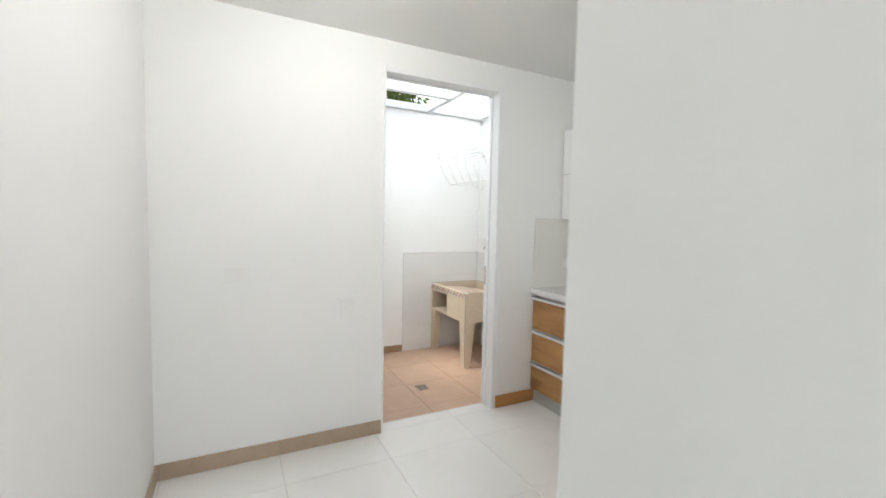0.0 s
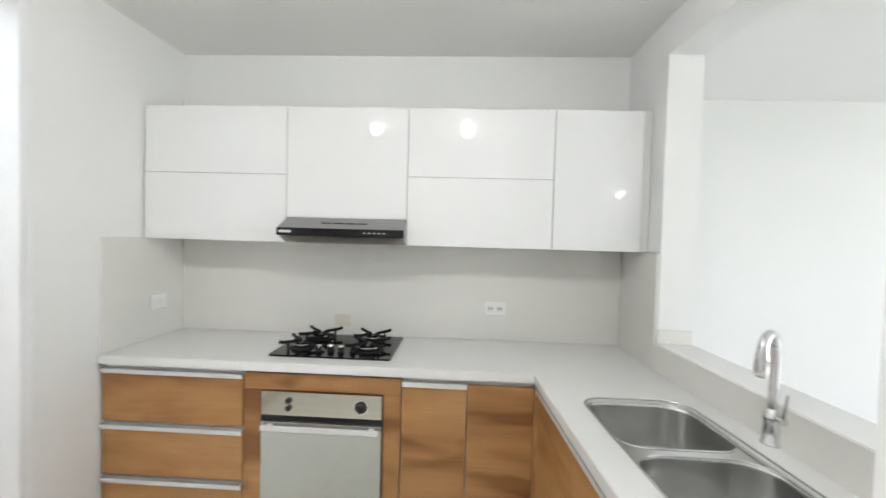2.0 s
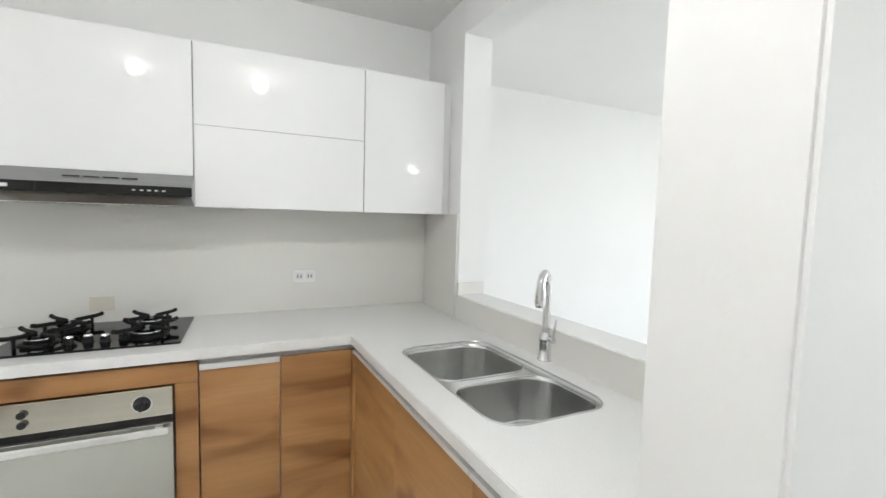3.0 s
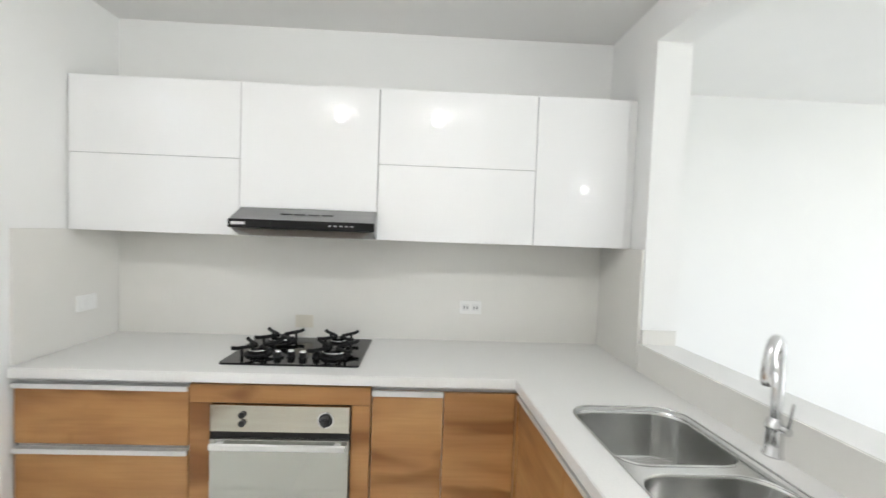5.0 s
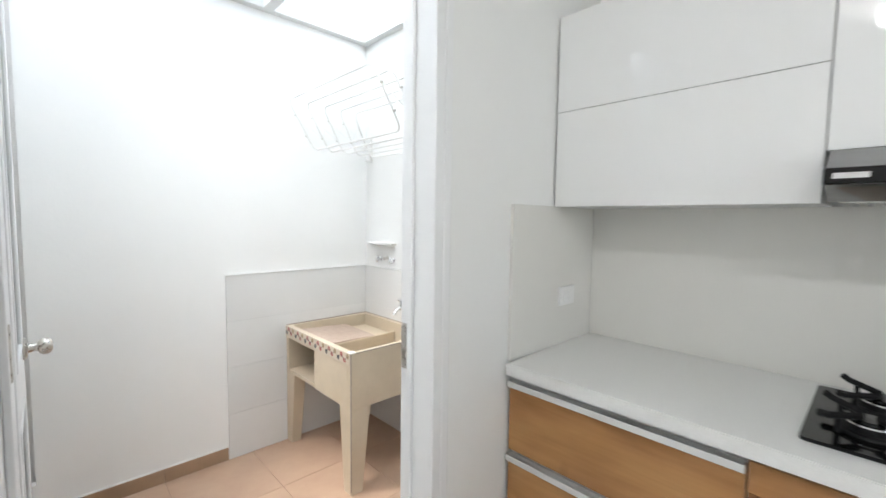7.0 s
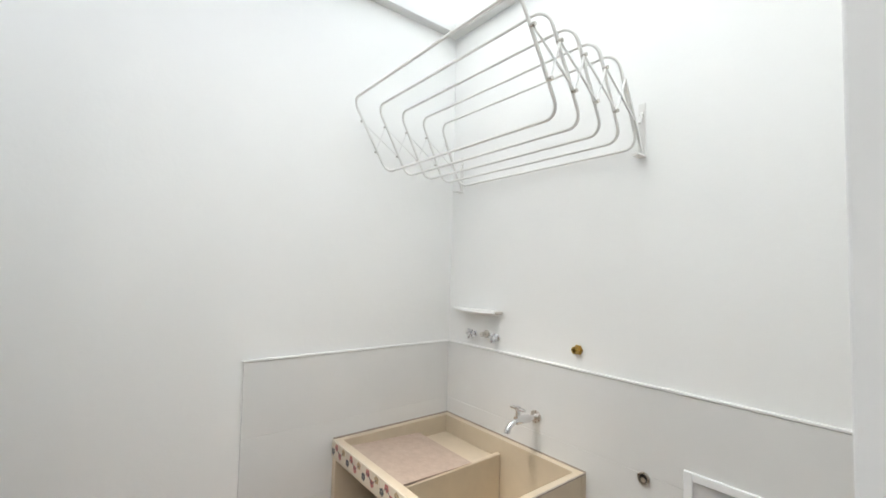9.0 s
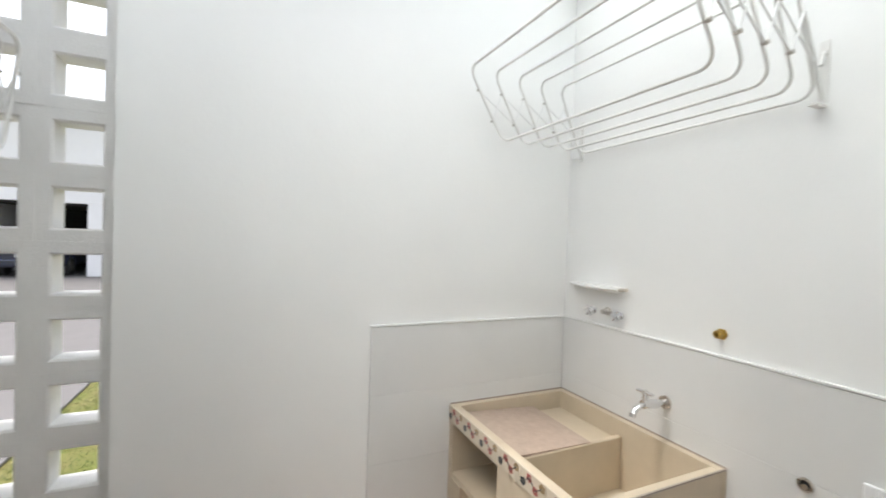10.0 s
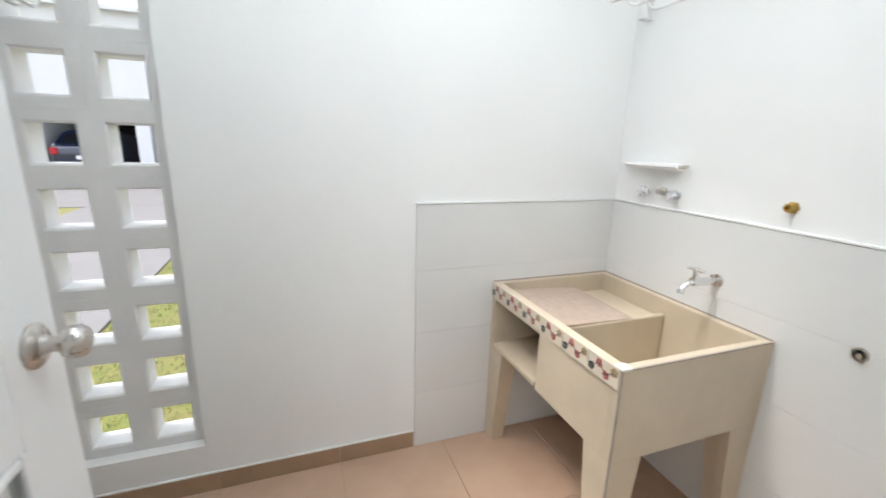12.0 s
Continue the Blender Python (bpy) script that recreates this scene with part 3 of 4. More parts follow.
def make_hood():
    hood = thing("range_hood", "slim black and steel range hood under cabinet", "range hood", (1.08, -0.25, 1.45))
    x0, x1 = 0.777, 1.398
    bm = bmesh.new()
    prof = [(-0.014, 1.571), (-0.014, 1.462), (-0.345, 1.444), (-0.432, 1.479), (-0.440, 1.517), (-0.325, 1.570), (-0.300, 1.571)]
    a = [bm.verts.new((x0, y, z)) for y, z in prof]
    b = [bm.verts.new((x1, y, z)) for y, z in prof]
    bm.faces.new(a)
    bm.faces.new(b[::-1])
    for i in range(len(a)):
        j = (i + 1) % len(a)
        bm.faces.new((a[i], b[i], b[j], a[j]))
    bmesh.ops.bevel(bm, geom=list(bm.edges), offset=0.002, segments=1, affect="EDGES")
    part("housing", bm, HOODSTEEL, hood, "grey steel hood casing")
    part("front_panel", boxes(((x0, -0.452, 1.478), (x1 + 0.004, -0.4405, 1.516)), bevel=0.004), BLACKGLASS, hood, "glossy black front panel")
    bm = bmesh.new()
    lo, hi = (-0.4261, 1.4734), (-0.3531, 1.4440)
    vs = [bm.verts.new(p) for p in ((x0 + 0.02, *lo), (x1 - 0.02, *lo), (x1 - 0.07, *hi), (x0 + 0.07, *hi))]
    bmesh.ops.solidify(bm, geom=[bm.faces.new(vs)], thickness=0.004)
    part("under_tray", bm, TRAY, hood, "warm grey metal under-tray")
    for fx in (0.80, 1.09):
        bm = bmesh.new()
        box(bm, (fx, -0.335, 1.4415), (fx + 0.27, -0.09, 1.4500), 0.002)
        flt = part("filter", bm, STEEL, hood, "metal grease filter")
        for i in range(9):
            part("bar", boxes(((fx + 0.02 + i * 0.027, -0.32, 1.4390), (fx + 0.03 + i * 0.027, -0.11, 1.4417))), HOODSTEEL, flt)
    for i in range(5):
        part("button", boxes(((1.205 + i * 0.024, -0.4545, 1.495), (1.217 + i * 0.024, -0.452, 1.500)), bevel=0.001), CHROME, hood)
    bm = boxes(((0.792, -0.4540, 1.491), (0.852, -0.452, 1.504)), bevel=0.001)
    part("badge", bm, CHROME, hood, "small plain silver badge")
    for i in range(4):
        part("top_slot", boxes(((0.98 + i * 0.06, -0.389, 1.5385), (1.03 + i * 0.06, -0.381, 1.5455))), BLACK, hood)
    return hood


make_hood()


# ---------- kitchen: hob ----------
def make_hob():
    hx0, hx1, hy0, hy1, z = 0.773, 1.360, -0.506, -0.068, CT1
    hob = thing("gas_hob", "black glass gas hob with four burners", "hob", ((hx0 + hx1) / 2, (hy0 + hy1) / 2, z))
    bm = bmesh.new()
    plate(bm, rounded(hx0, hy0, hx1, hy1, 0.012, 4), [], z + 0.0005, z + 0.009)
    part("glass_top", bm, BLACKGLASS, hob, "black tempered glass plate")
    for bx, by, r in ((0.885, -0.363, 0.040), (0.915, -0.168, 0.050), (1.205, -0.168, 0.040), (1.225, -0.363, 0.054)):
        m = Matrix.Translation((bx, by, z + 0.009))
        base = part("burner", lathe(bmesh.new(), [(0.001, 0), (r + 0.022, 0), (r + 0.020, 0.005), (r + 0.006, 0.007), (r + 0.004, 0.018), (r * 0.8, 0.020), (0.001, 0.020)], 28, m), IRON, hob, "dark burner ring", True)
        part("burner_cap", lathe(bmesh.new(), [(0.001, 0.020), (r * 0.9, 0.020), (r * 0.92, 0.026), (r * 0.8, 0.032), (0.001, 0.033)], 28, m), BLACKGLASS, base, "shiny black burner cap", True)
        part("burner_ring", lathe(bmesh.new(), [(r * 0.9, 0.0202), (r + 0.002, 0.0202), (r + 0.001, 0.0235), (r * 0.92, 0.0235), (r * 0.9, 0.0202)], 28, m), STEEL, base, "thin steel flame ring", True)
        bm = bmesh.new()
        q = r + 0.062
        for i in range(4):
            t = radians(45 + 90 * i)
            d = Vector((math.cos(t), math.sin(t), 0))
            p0, p1 = Vector((bx, by, z + 0.046)) + d * 0.022, Vector((bx, by, z + 0.049)) + d * q
            rod(bm, p0, p1, 0.0085, 6)
            rod(bm, p1 - d * 0.004, p1 + d * 0.015 + Vector((0, 0, 0.005)), 0.008, 6, 0.0095)
            f = Vector((bx, by, z + 0.009)) + d * (q - 0.028)
            rod(bm, f, f + Vector((0, 0, 0.038)), 0.0065, 6)
        part("pan_support", bm, IRON, hob, "black cast iron pan support")
    for i in range(4):
        m = Matrix.Translation((0.985 + 0.056 * i, -0.458 + 0.012 * (i % 2) + 0.05, z + 0.009))
        part("knob", lathe(bmesh.new(), [(0.001, 0), (0.019, 0), (0.019, 0.004), (0.016, 0.006), (0.0155, 0.024), (0.001, 0.024)], 20, m), BLACK, hob, "small black control knob with silver top", True)
        part("knob_cap", lathe(bmesh.new(), [(0.001, 0.0242), (0.0145, 0.0242), (0.012, 0.029), (0.001, 0.030)], 20, m), CHROME, hob, "", True)
    return hob


make_hob()


# ---------- kitchen: sink and tap ----------
def make_sink():
    sink = thing("kitchen_sink", "stainless steel double bowl undermount sink", "sink", (2.325, -1.185, 0.7))
    deck = CT1 - 0.013
    bm = bmesh.new()
    cx, cy = 2.306, -1.1985
    plate(bm, [(cx + (x - cx) * 0.997, cy + (y - cy) * 0.997) for x, y in HOLE], BOWLS, deck - 0.003, deck)
    part("deck", lean(bm), STEEL, sink, "flat steel strip between the bowls")
    for o, depth in zip(BOWLS, (0.135, 0.130)):
        cx = sum(p[0] for p in o) / len(o)
        cy = sum(p[1] for p in o) / len(o)
        bm = bmesh.new()
        rings = []
        for s, zz in ((1.0, deck - 0.001), (0.99, deck - 0.004), (0.982, deck - 0.014), (0.955, CT0 - depth * 0.75), (0.92, CT0 - depth * 0.93), (0.84, CT0 - depth), (0.2, CT0 - depth - 0.006)):
            rings.append([bm.verts.new((cx + (x - cx) * s, cy + (y - cy) * s, zz)) for x, y in o])
        for u, v in zip(rings, rings[1:]):
            for j in range(len(u)):
                bm.faces.new((u[j], u[(j + 1) % len(u)], v[(j + 1) % len(u)], v[j]))
        bm.faces.new(rings[-1])
        bowl = part("bowl", lean(bm), STEEL, sink, "", True)
        m = Matrix.Translation((cx + LEAN * (-cy - 0.40), cy, CT0 - depth - 0.006))
        part("waste", lathe(bmesh.new(), [(0.001, 0.001), (0.018, 0.001), (0.020, 0.003), (0.040, 0.004), (0.044, 0.0015), (0.046, 0.0)], 28, m), CHROME, bowl, "round chrome waste", True)
        part("lip", lean(tube(bmesh.new(), [(x, y, deck + 0.0005) for x, y in o], 0.0028, 6, True)), STEEL, bowl, "", True)
    part("rim", lean(tube(bmesh.new(), [(2.306 + (x - 2.306) * 0.997, -1.1985 + (y + 1.1985) * 0.997, CT1 + 0.0003) for x, y in HOLE], 0.0028, 6, True)), STEEL, sink, "", True)
    return sink


make_sink()


def make_tap():
    bx, by, z = 2.624, -1.158, CT1
    tap = thing("kitchen_tap", "tall chrome gooseneck kitchen tap", "tap", (bx, by, z))
    part("base", lathe(bmesh.new(), [(0.001, 0), (0.029, 0), (0.029, 0.006), (0.025, 0.012), (0.024, 0.07), (0.026, 0.078), (0.022, 0.098), (0.015, 0.108), (0.001, 0.108)], 28, Matrix.Translation((bx, by, z))), CHROME, tap, "", True)
    pts = [(bx, by, z + 0.10), (bx, by, z + 0.20), (bx, by, z + 0.285)]
    d = Vector((-0.80, -0.60, 0)).normalized()
    for i in range(1, 13):
        t = math.pi * i / 12
        pts.append(Vector((bx, by, z + 0.285)) + d * (0.05 * (1 - math.cos(t))) + Vector((0, 0, 0.05 * math.sin(t))))
    part("spout", tube(bmesh.new(), pts, 0.0145, 16), CHROME, tap, "", True)
    e = Vector(pts[-1])
    part("spray_head", lathe(bmesh.new(), [(0.001, 0.004), (0.016, 0.004), (0.018, -0.012), (0.020, -0.05), (0.016, -0.066), (0.001, -0.066)], 20, Matrix.Translation(e)), CHROME, tap, "", True)
    bm = rod(bmesh.new(), (bx, by - 0.02, z + 0.085), (bx, by - 0.045, z + 0.085), 0.012, 14)
    rod(bm, (bx, by - 0.04, z + 0.085), (bx + 0.004, by - 0.050, z + 0.165), 0.006, 10, 0.004)
    part("lever", bm, CHROME, tap, "slim chrome lever", True)
    return tap


make_tap()


# ---------- kitchen: small fittings ----------
def socket(name, label, c, axis, w, h, holes):
    s = thing(name, label, name.replace("_", " "), c)
    x, y, z = c
    if axis == "y":
        part("plate", boxes(((x - w / 2, y - 0.009, z - h / 2), (x + w / 2, y, z + h / 2)), bevel=0.003), WPLAST, s)
        for hx in holes:
            bm = boxes(((x + hx - 0.02, y - 0.0105, z - 0.018), (x + hx + 0.02, y - 0.0088, z + 0.018)), bevel=0.001)
            ins = part("insert", bm, CARCASS, s)
            part("slot", boxes(*[((x + hx + o - 0.0025, y - 0.0112, z - 0.008), (x + hx + o + 0.0025, y - 0.0103, z + 0.006)) for o in (-0.008, 0.008)]), BLACK, ins)
    else:
        part("plate", boxes(((x, y - w / 2, z - h / 2), (x + 0.009, y + w / 2, z + h / 2)), bevel=0.003), WPLAST, s)
        for hy in holes:
            part("rocker", boxes(((x + 0.0088, y + hy - 0.014, z - 0.022), (x + 0.0125, y + hy + 0.014, z + 0.022)), bevel=0.0015), WPLAST, s)
    return s


socket("wall_socket", "white double wall socket on the splashback", (1.880, -0.012, 1.086), "y", 0.118, 0.072, (-0.027, 0.027))
socket("light_switch", "white wall switch on the side splashback", (0.013, -0.226, 1.092), "x", 0.115, 0.075, (-0.02, 0.02))
socket("wall_plate", "white blank plate low on the wall by the door", (0.0, -2.036, 0.855), "x", 0.075, 0.11, ())
socket("light_switch", "white wall switch beside the doorway", (0.0, -2.652, 1.088), "x", 0.115, 0.075, (-0.02, 0.02))
# thin plate standing in for a heat-discoloured patch on the splashback
solid("heat_patch", boxes(((0.940, -0.0150, 0.950), (1.035, -0.012, 1.018)), bevel=0.0014), STAIN, "beige heat-discoloured patch behind the hob", "cover plate")


def downlight(x, y, power):
    d = thing("ceiling_downlight", "small round white ceiling light with frosted lens", "ceiling light", (x, y, H), "ceiling downlights")
    part("bezel", lathe(bmesh.new(), [(0.046, 0), (0.062, 0), (0.062, -0.005), (0.048, -0.008), (0.046, 0)], 28, Matrix.Translation((x, y, H))), WPLAST, d, "", True)
    part("lens", rod(bmesh.new(), (x, y, H - 0.001), (x, y, H - 0.004), 0.046, 24), LAMP, d, "glowing frosted lens")
    data = bpy.data.lights.new("downlight_lamp", "POINT")
    data.energy, data.color, data.shadow_soft_size = power, (0.995, 0.995, 0.985), 0.034 if y > -5 else 0.02
    ob = new("downlight_lamp", data)
    ob.location = (x, y, H - 0.055)


for x, y, p in DOWNLIGHTS:
    downlight(x, y, p)


# ---------- laundry: screen, roof ----------
screen = thing("breeze_block_screen", "grey-white painted breeze block screen with square holes", "screen wall", (LW - 0.05, -2.01, 0.148), kind="structure")


def block_mesh():
    """One square block with a bevelled square hole through it."""
    bm = bmesh.new()
    o, i, c, d = 0.0999, 0.060, 0.066, 0.10
    rings = []
    for r, x in ((o, -d), (o, 0.0), (c, 0.0), (i, -0.006), (i, -d + 0.006), (c, -d)):
        rings.append([bm.verts.new((x, sy * r, sz * r)) for sy, sz in ((-1, -1), (1, -1), (1, 1), (-1, 1))])
    for k in range(6):
        u, v = rings[k], rings[(k + 1) % 6]
        for j in range(4):
            bm.faces.new((u[j], u[(j + 1) % 4], v[(j + 1) % 4], v[j]))
    return finish("block", bm, BLOCK)


bmesh_block = block_mesh()
for row in range(11):
    for col in range(2):
        b = new("block", bmesh_block)
        b.parent = screen
        b.matrix_parent_inverse = screen.matrix_world.inverted()
        b.location = (LW - 0.045 + random.uniform(-0.0015, 0.0015), -1.90 - 0.2 * col, 0.248 + 0.2 * row)

roof = thing("laundry_roof", "white steel roof frame with opal plastic sheets", "roof", (-0.9, -1.3, LT), kind="structure")
part("beam", boxes(((LW - 0.02, LS, LT), (LW + 0.05, LN, LT + 0.07)), bevel=0.003), BEAM, roof)
part("beam", boxes(((LW + 0.05, LN - 0.05, LT), (WT, LN + 0.02, LT + 0.07)), bevel=0.003), BEAM, roof)
part("beam", boxes(((LW + 0.05, -0.76, LT), (WT, -0.70, LT + 0.07)), bevel=0.003), BEAM, roof)
part("beam", boxes(((-1.18, LS, LT), (-1.12, -0.76, LT + 0.07)), bevel=0.003), BEAM, roof)
part("beam", boxes(((WT - 0.05, LS, LT), (WT, -0.76, LT + 0.07)), bevel=0.003), BEAM, roof)
part("beam", boxes(((-1.12, -1.72, LT), (WT - 0.05, -1.67, LT + 0.07)), bevel=0.003), BEAM, roof)
part("roof_sheet", boxes(((LW - 0.15, -0.77, LT + 0.074), (WT + 0.1, 0.12, LT + 0.080))), SHEET, roof, "milky translucent roof sheet")
part("roof_sheet", boxes(((-1.19, LS - 0.1, LT + 0.082), (WT + 0.1, -0.772, LT + 0.088))), SHEET, roof, "milky translucent roof sheet")


# ---------- laundry: clothes racks ----------
def make_rack(label, tip, fold, pitch_top, pitch_low, tall):
    """A wall dryer of five rod loops on scissor arms, fixed to a wall at y = 0 and reaching to -y."""
    rk = thing("clothes_rack", label, "clothes rack", (0, 0, 0), "wall clothes racks")
    x0, x1 = -0.445, 0.445
    tops, bots = [], []
    for i in range(5):
        yt, yb = tip + pitch_top * i, fold + pitch_low * i
        zt, zb = tall, 0.0
        r = 0.045
        loop = []
        hgt = math.hypot(yb - yt, zt - zb)
        for u, v in rounded(x0, 0, x1, hgt, r, 5):
            f = v / hgt
            loop.append((u, yb + (yt - yb) * f, zb + (zt - zb) * f))
        part("rod_loop", tube(bmesh.new(), loop, 0.0053, 8, True), RACK, rk, "", True)
        tops.append((yt, zt))
        bots.append((yb, zb))
    for x in (x0 - 0.007, x1 + 0.007):
        for i in range(4):
            bm = bmesh.new()
            for (f0, f1) in ((0.72, 0.30), (0.30, 0.72)):
                a = Vector((x, bots[i][0] + (tops[i][0] - bots[i][0]) * f0, tops[i][1] * f0))
                b = Vector((x, bots[i + 1][0] + (tops[i + 1][0] - bots[i + 1][0]) * f1, tops[i + 1][1] * f1))
                rod(bm, a, b, 0.0034, 6)
            part("scissor_arm", bm, WPLAST, rk)
            for f0 in (0.72, 0.30):
                bm = bmesh.new()
                a = Vector((x, bots[i][0] + (tops[i][0] - bots[i][0]) * f0, tops[i][1] * f0))
                rod(bm, a - Vector((0.008, 0, 0)), a + Vector((0.008, 0, 0)), 0.006, 8)
                part("rivet", bm, NICKEL, rk)
        bm = boxes(((x - 0.012, -0.004, -0.03), (x + 0.012, 0, 0.15)), bevel=0.001)
        box(bm, (x - 0.012, -0.05, -0.03), (x + 0.012, -0.003, -0.024), 0.001)
        rod(bm, (x, -0.004, 0.12), (x, bots[4][0] + 0.0, 0.08), 0.005, 8)
        rod(bm, (x, -0.004, -0.01), (x, bots[4][0] + (tops[4][0] - bots[4][0]) * 0.72, tops[4][1] * 0.72), 0.005, 8)
        br = part("bracket", bm, RACK, rk)
        part("screw", rod(bmesh.new(), (x, -0.004, 0.11), (x, -0.010, 0.11), 0.006, 8), NICKEL, br)
    return rk


rack = make_rack("white extending wall-mounted clothes drying rack", -0.606, -0.437, 0.1145, 0.1045, 0.277)
rack.matrix_world = pose(-1.195, LN, 1.812)
folded = make_rack("white wall-mounted clothes rack folded flat", -0.225, -0.19, 0.038, 0.034, 0.30)
folded.matrix_world = pose(-1.20, LS, 1.585, 0, 0, 180)


# ---------- laundry: wash tub ----------
def make_tub():
    x0, x1, y0, y1, zt = LW + 0.006, -0.937, -0.632, LN - 0.006, 0.700
    tub = thing("laundry_sink", "cream stone laundry sink with scrub board and shelf niche", "laundry sink", ((x0 + x1) / 2, (y0 + y1) / 2, LF))
    t = 0.032
    zb = 0.403
    xm = -1.335                      # wall between the scrub side and the basin
    part("wall", boxes(((x0, y1 - t, zb), (x1, y1, zt)), bevel=0.002), CREAM, tub)
    part("wall", boxes(((x0, y0, zb), (x0 + t, y1 - t, zt)), bevel=0.0015), CREAM, tub)
    part("wall", boxes(((x1 - t, y0, zb), (x1, y1 - t, zt)), bevel=0.0015), CREAM, tub)
    part("front", boxes(((xm + 0.0, y0, zb), (x1 - t, y0 + t, zt)), ((x0 + t, y0, zt - 0.075), (xm + 0.0, y0 + t, zt)), bevel=0.0012), CREAM, tub)
    part("divider", boxes(((xm - 0.006, y0 + t, zb + 0.03), (xm + t / 2, y1 - t, zt - 0.058)), bevel=0.006), CREAM, tub)
    part("basin_floor", boxes(((xm, y0 + t, zb), (x1 - t, y1 - t, zb + 0.03))), CREAM, tub)
    # scrub board with a soap tray behind it
    bm = bmesh.new()
    vs = [bm.verts.new(c) for c in ((x0 + t, y0 + t, zt - 0.03), (xm + 0.012, y0 + t, zt - 0.048), (xm + 0.012, y1 - 0.19, zt - 0.056), (x0 + t, y1 - 0.19, zt - 0.052))]
    lo = [bm.verts.new(v.co - Vector((0, 0, 0.03))) for v in vs]
    bm.faces.new(vs)
    bm.faces.new(lo[::-1])
    for i in range(4):
        bm.faces.new((vs[i], vs[(i + 1) % 4], lo[(i + 1) % 4], lo[i]))
    part("scrub_board", bm, SCRUB, tub, "worn pinkish scrub board")
    part("soap_tray", boxes(((x0 + t, y1 - 0.189, zt - 0.125), (xm - 0.006, y1 - t, zt - 0.078)), bevel=0.003), CREAM, tub)
    # open niche under the board
    part("niche", boxes(((x0 + t, y0 + 0.004, zb), (xm - 0.016, y1 - t, zb + 0.022)), ((x0 + t, y0 + 0.25, zb + 0.018), (xm - 0.016, y0 + 0.27, zt - 0.12)), bevel=0.002), CREAM, tub, "open cream shelf niche")
    # legs that taper downwards
    for sx, sy in ((x0, y0), (x1, y0), (x0, y1), (x1, y1)):
        bm = bmesh.new()
        ix, iy = (1 if sx == x0 else -1), (1 if sy == y0 else -1)
        wt, wb, th = 0.115, 0.068, 0.075
        top = [(sx, sy), (sx + ix * wt, sy), (sx + ix * wt, sy + iy * th), (sx + ix * t, sy + iy * th), (sx + ix * t, sy + iy * wt), (sx, sy + iy * wt)]
        bot = [(sx + ix * 0.0, sy), (sx + ix * wb, sy), (sx + ix * wb, sy + iy * th * 0.8), (sx + ix * t, sy + iy * th * 0.8), (sx + ix * t, sy + iy * wb), (sx, sy + iy * wb)]
        a = [bm.verts.new((px, py, zb)) for px, py in top]
        b = [bm.verts.new((px, py, LF)) for px, py in bot]
        bm.faces.new(a)
        bm.faces.new(b[::-1])
        for i in range(6):
            bm.faces.new((a[i], a[(i + 1) % 6], b[(i + 1) % 6], b[i]))
        part("leg", bm, CREAM, tub)
    # mortar line round the rim
    bm = boxes(((x0 - 0.003, y1 - 0.006, zt), (x1, y1 + 0.004, zt + 0.006)), ((x0 - 0.003, y0, zt), (x0 + 0.007, y1 - 0.006, zt + 0.006)), ((x1 - 0.003, y0 + t, zt - 0.002), (x1 + 0.002, y1 - 0.006, zt + 0.003)), ((x0 - 0.003, y0 - 0.003, LF + 0.02), (x0 + 0.004, y0 + 0.003, zt)), ((x1 - 0.004, y0 - 0.002, LF + 0.02), (x1 + 0.001, y0 + 0.003, zt)))
    part("mortar_edge", bm, SEAM, tub, "grey-brown mortar edging")
    # decorated border
    n = 6
    w = (x1 - x0 - 0.01) / n
    for i in range(n):
        a = x0 + 0.005 + i * w
        tile = part("border_tile", boxes(((a + 0.001, y0 - 0.006, zt - 0.062), (a + w - 0.001, y0 - 0.0005, zt + 0.003)), bevel=0.0015), BORDER, tub, "ivory border tile with small flowers")
        bm_r, bm_b, bm_o = bmesh.new(), bmesh.new(), bmesh.new()
        for k, tgt in enumerate((bm_b, bm_r, bm_r, bm_o)):
            cx = a + w * (0.14 + 0.24 * k)
            cz = zt - 0.028 + (0.012 if k % 2 else -0.012)
            for p in range(5):
                th = 2 * math.pi * p / 5 + k
                ctr = Vector((cx + 0.0085 * math.cos(th), y0 - 0.0062, cz + 0.0085 * math.sin(th)))
                rod(tgt, ctr, ctr - Vector((0, 0.0006, 0)), 0.0058, 7)
            if k < 3:
                rod(bm_b, (cx, y0 - 0.0066, cz), (cx + w * 0.24, y0 - 0.0066, 2 * (zt - 0.028) - cz), 0.0014, 5)
        part("flower", bm_r, PETALR, tile, "faded red glazed flowers")
        part("flower", bm_b, PETALB, tile, "dark glazed flowers and stem")
        part("flower", bm_o, PETALO, tile, "ochre glazed flower")
    part("corner_cap", boxes(((x1 - 0.03, y0 - 0.004, zt), (x1 + 0.003, y0 + 0.03, zt + 0.008)), bevel=0.003), WPLAST, tub, "white corner cap")
    return tub


make_tub()


def cross_handle(parent, c, r, axis_y=True):
    bm = bmesh.new()
    c = Vector(c)
    for i in range(3):
        t = math.pi * i / 3
        d = Vector((math.cos(t) * r, 0, math.sin(t) * r))
        rod(bm, c - d, c + d, 0.0055, 8)
    rod(bm, c + Vector((0, 0.022, 0)), c - Vector((0, 0.012, 0)), 0.010, 12)
    return part("handle", bm, CHROME, parent, "chrome cross handle", True)


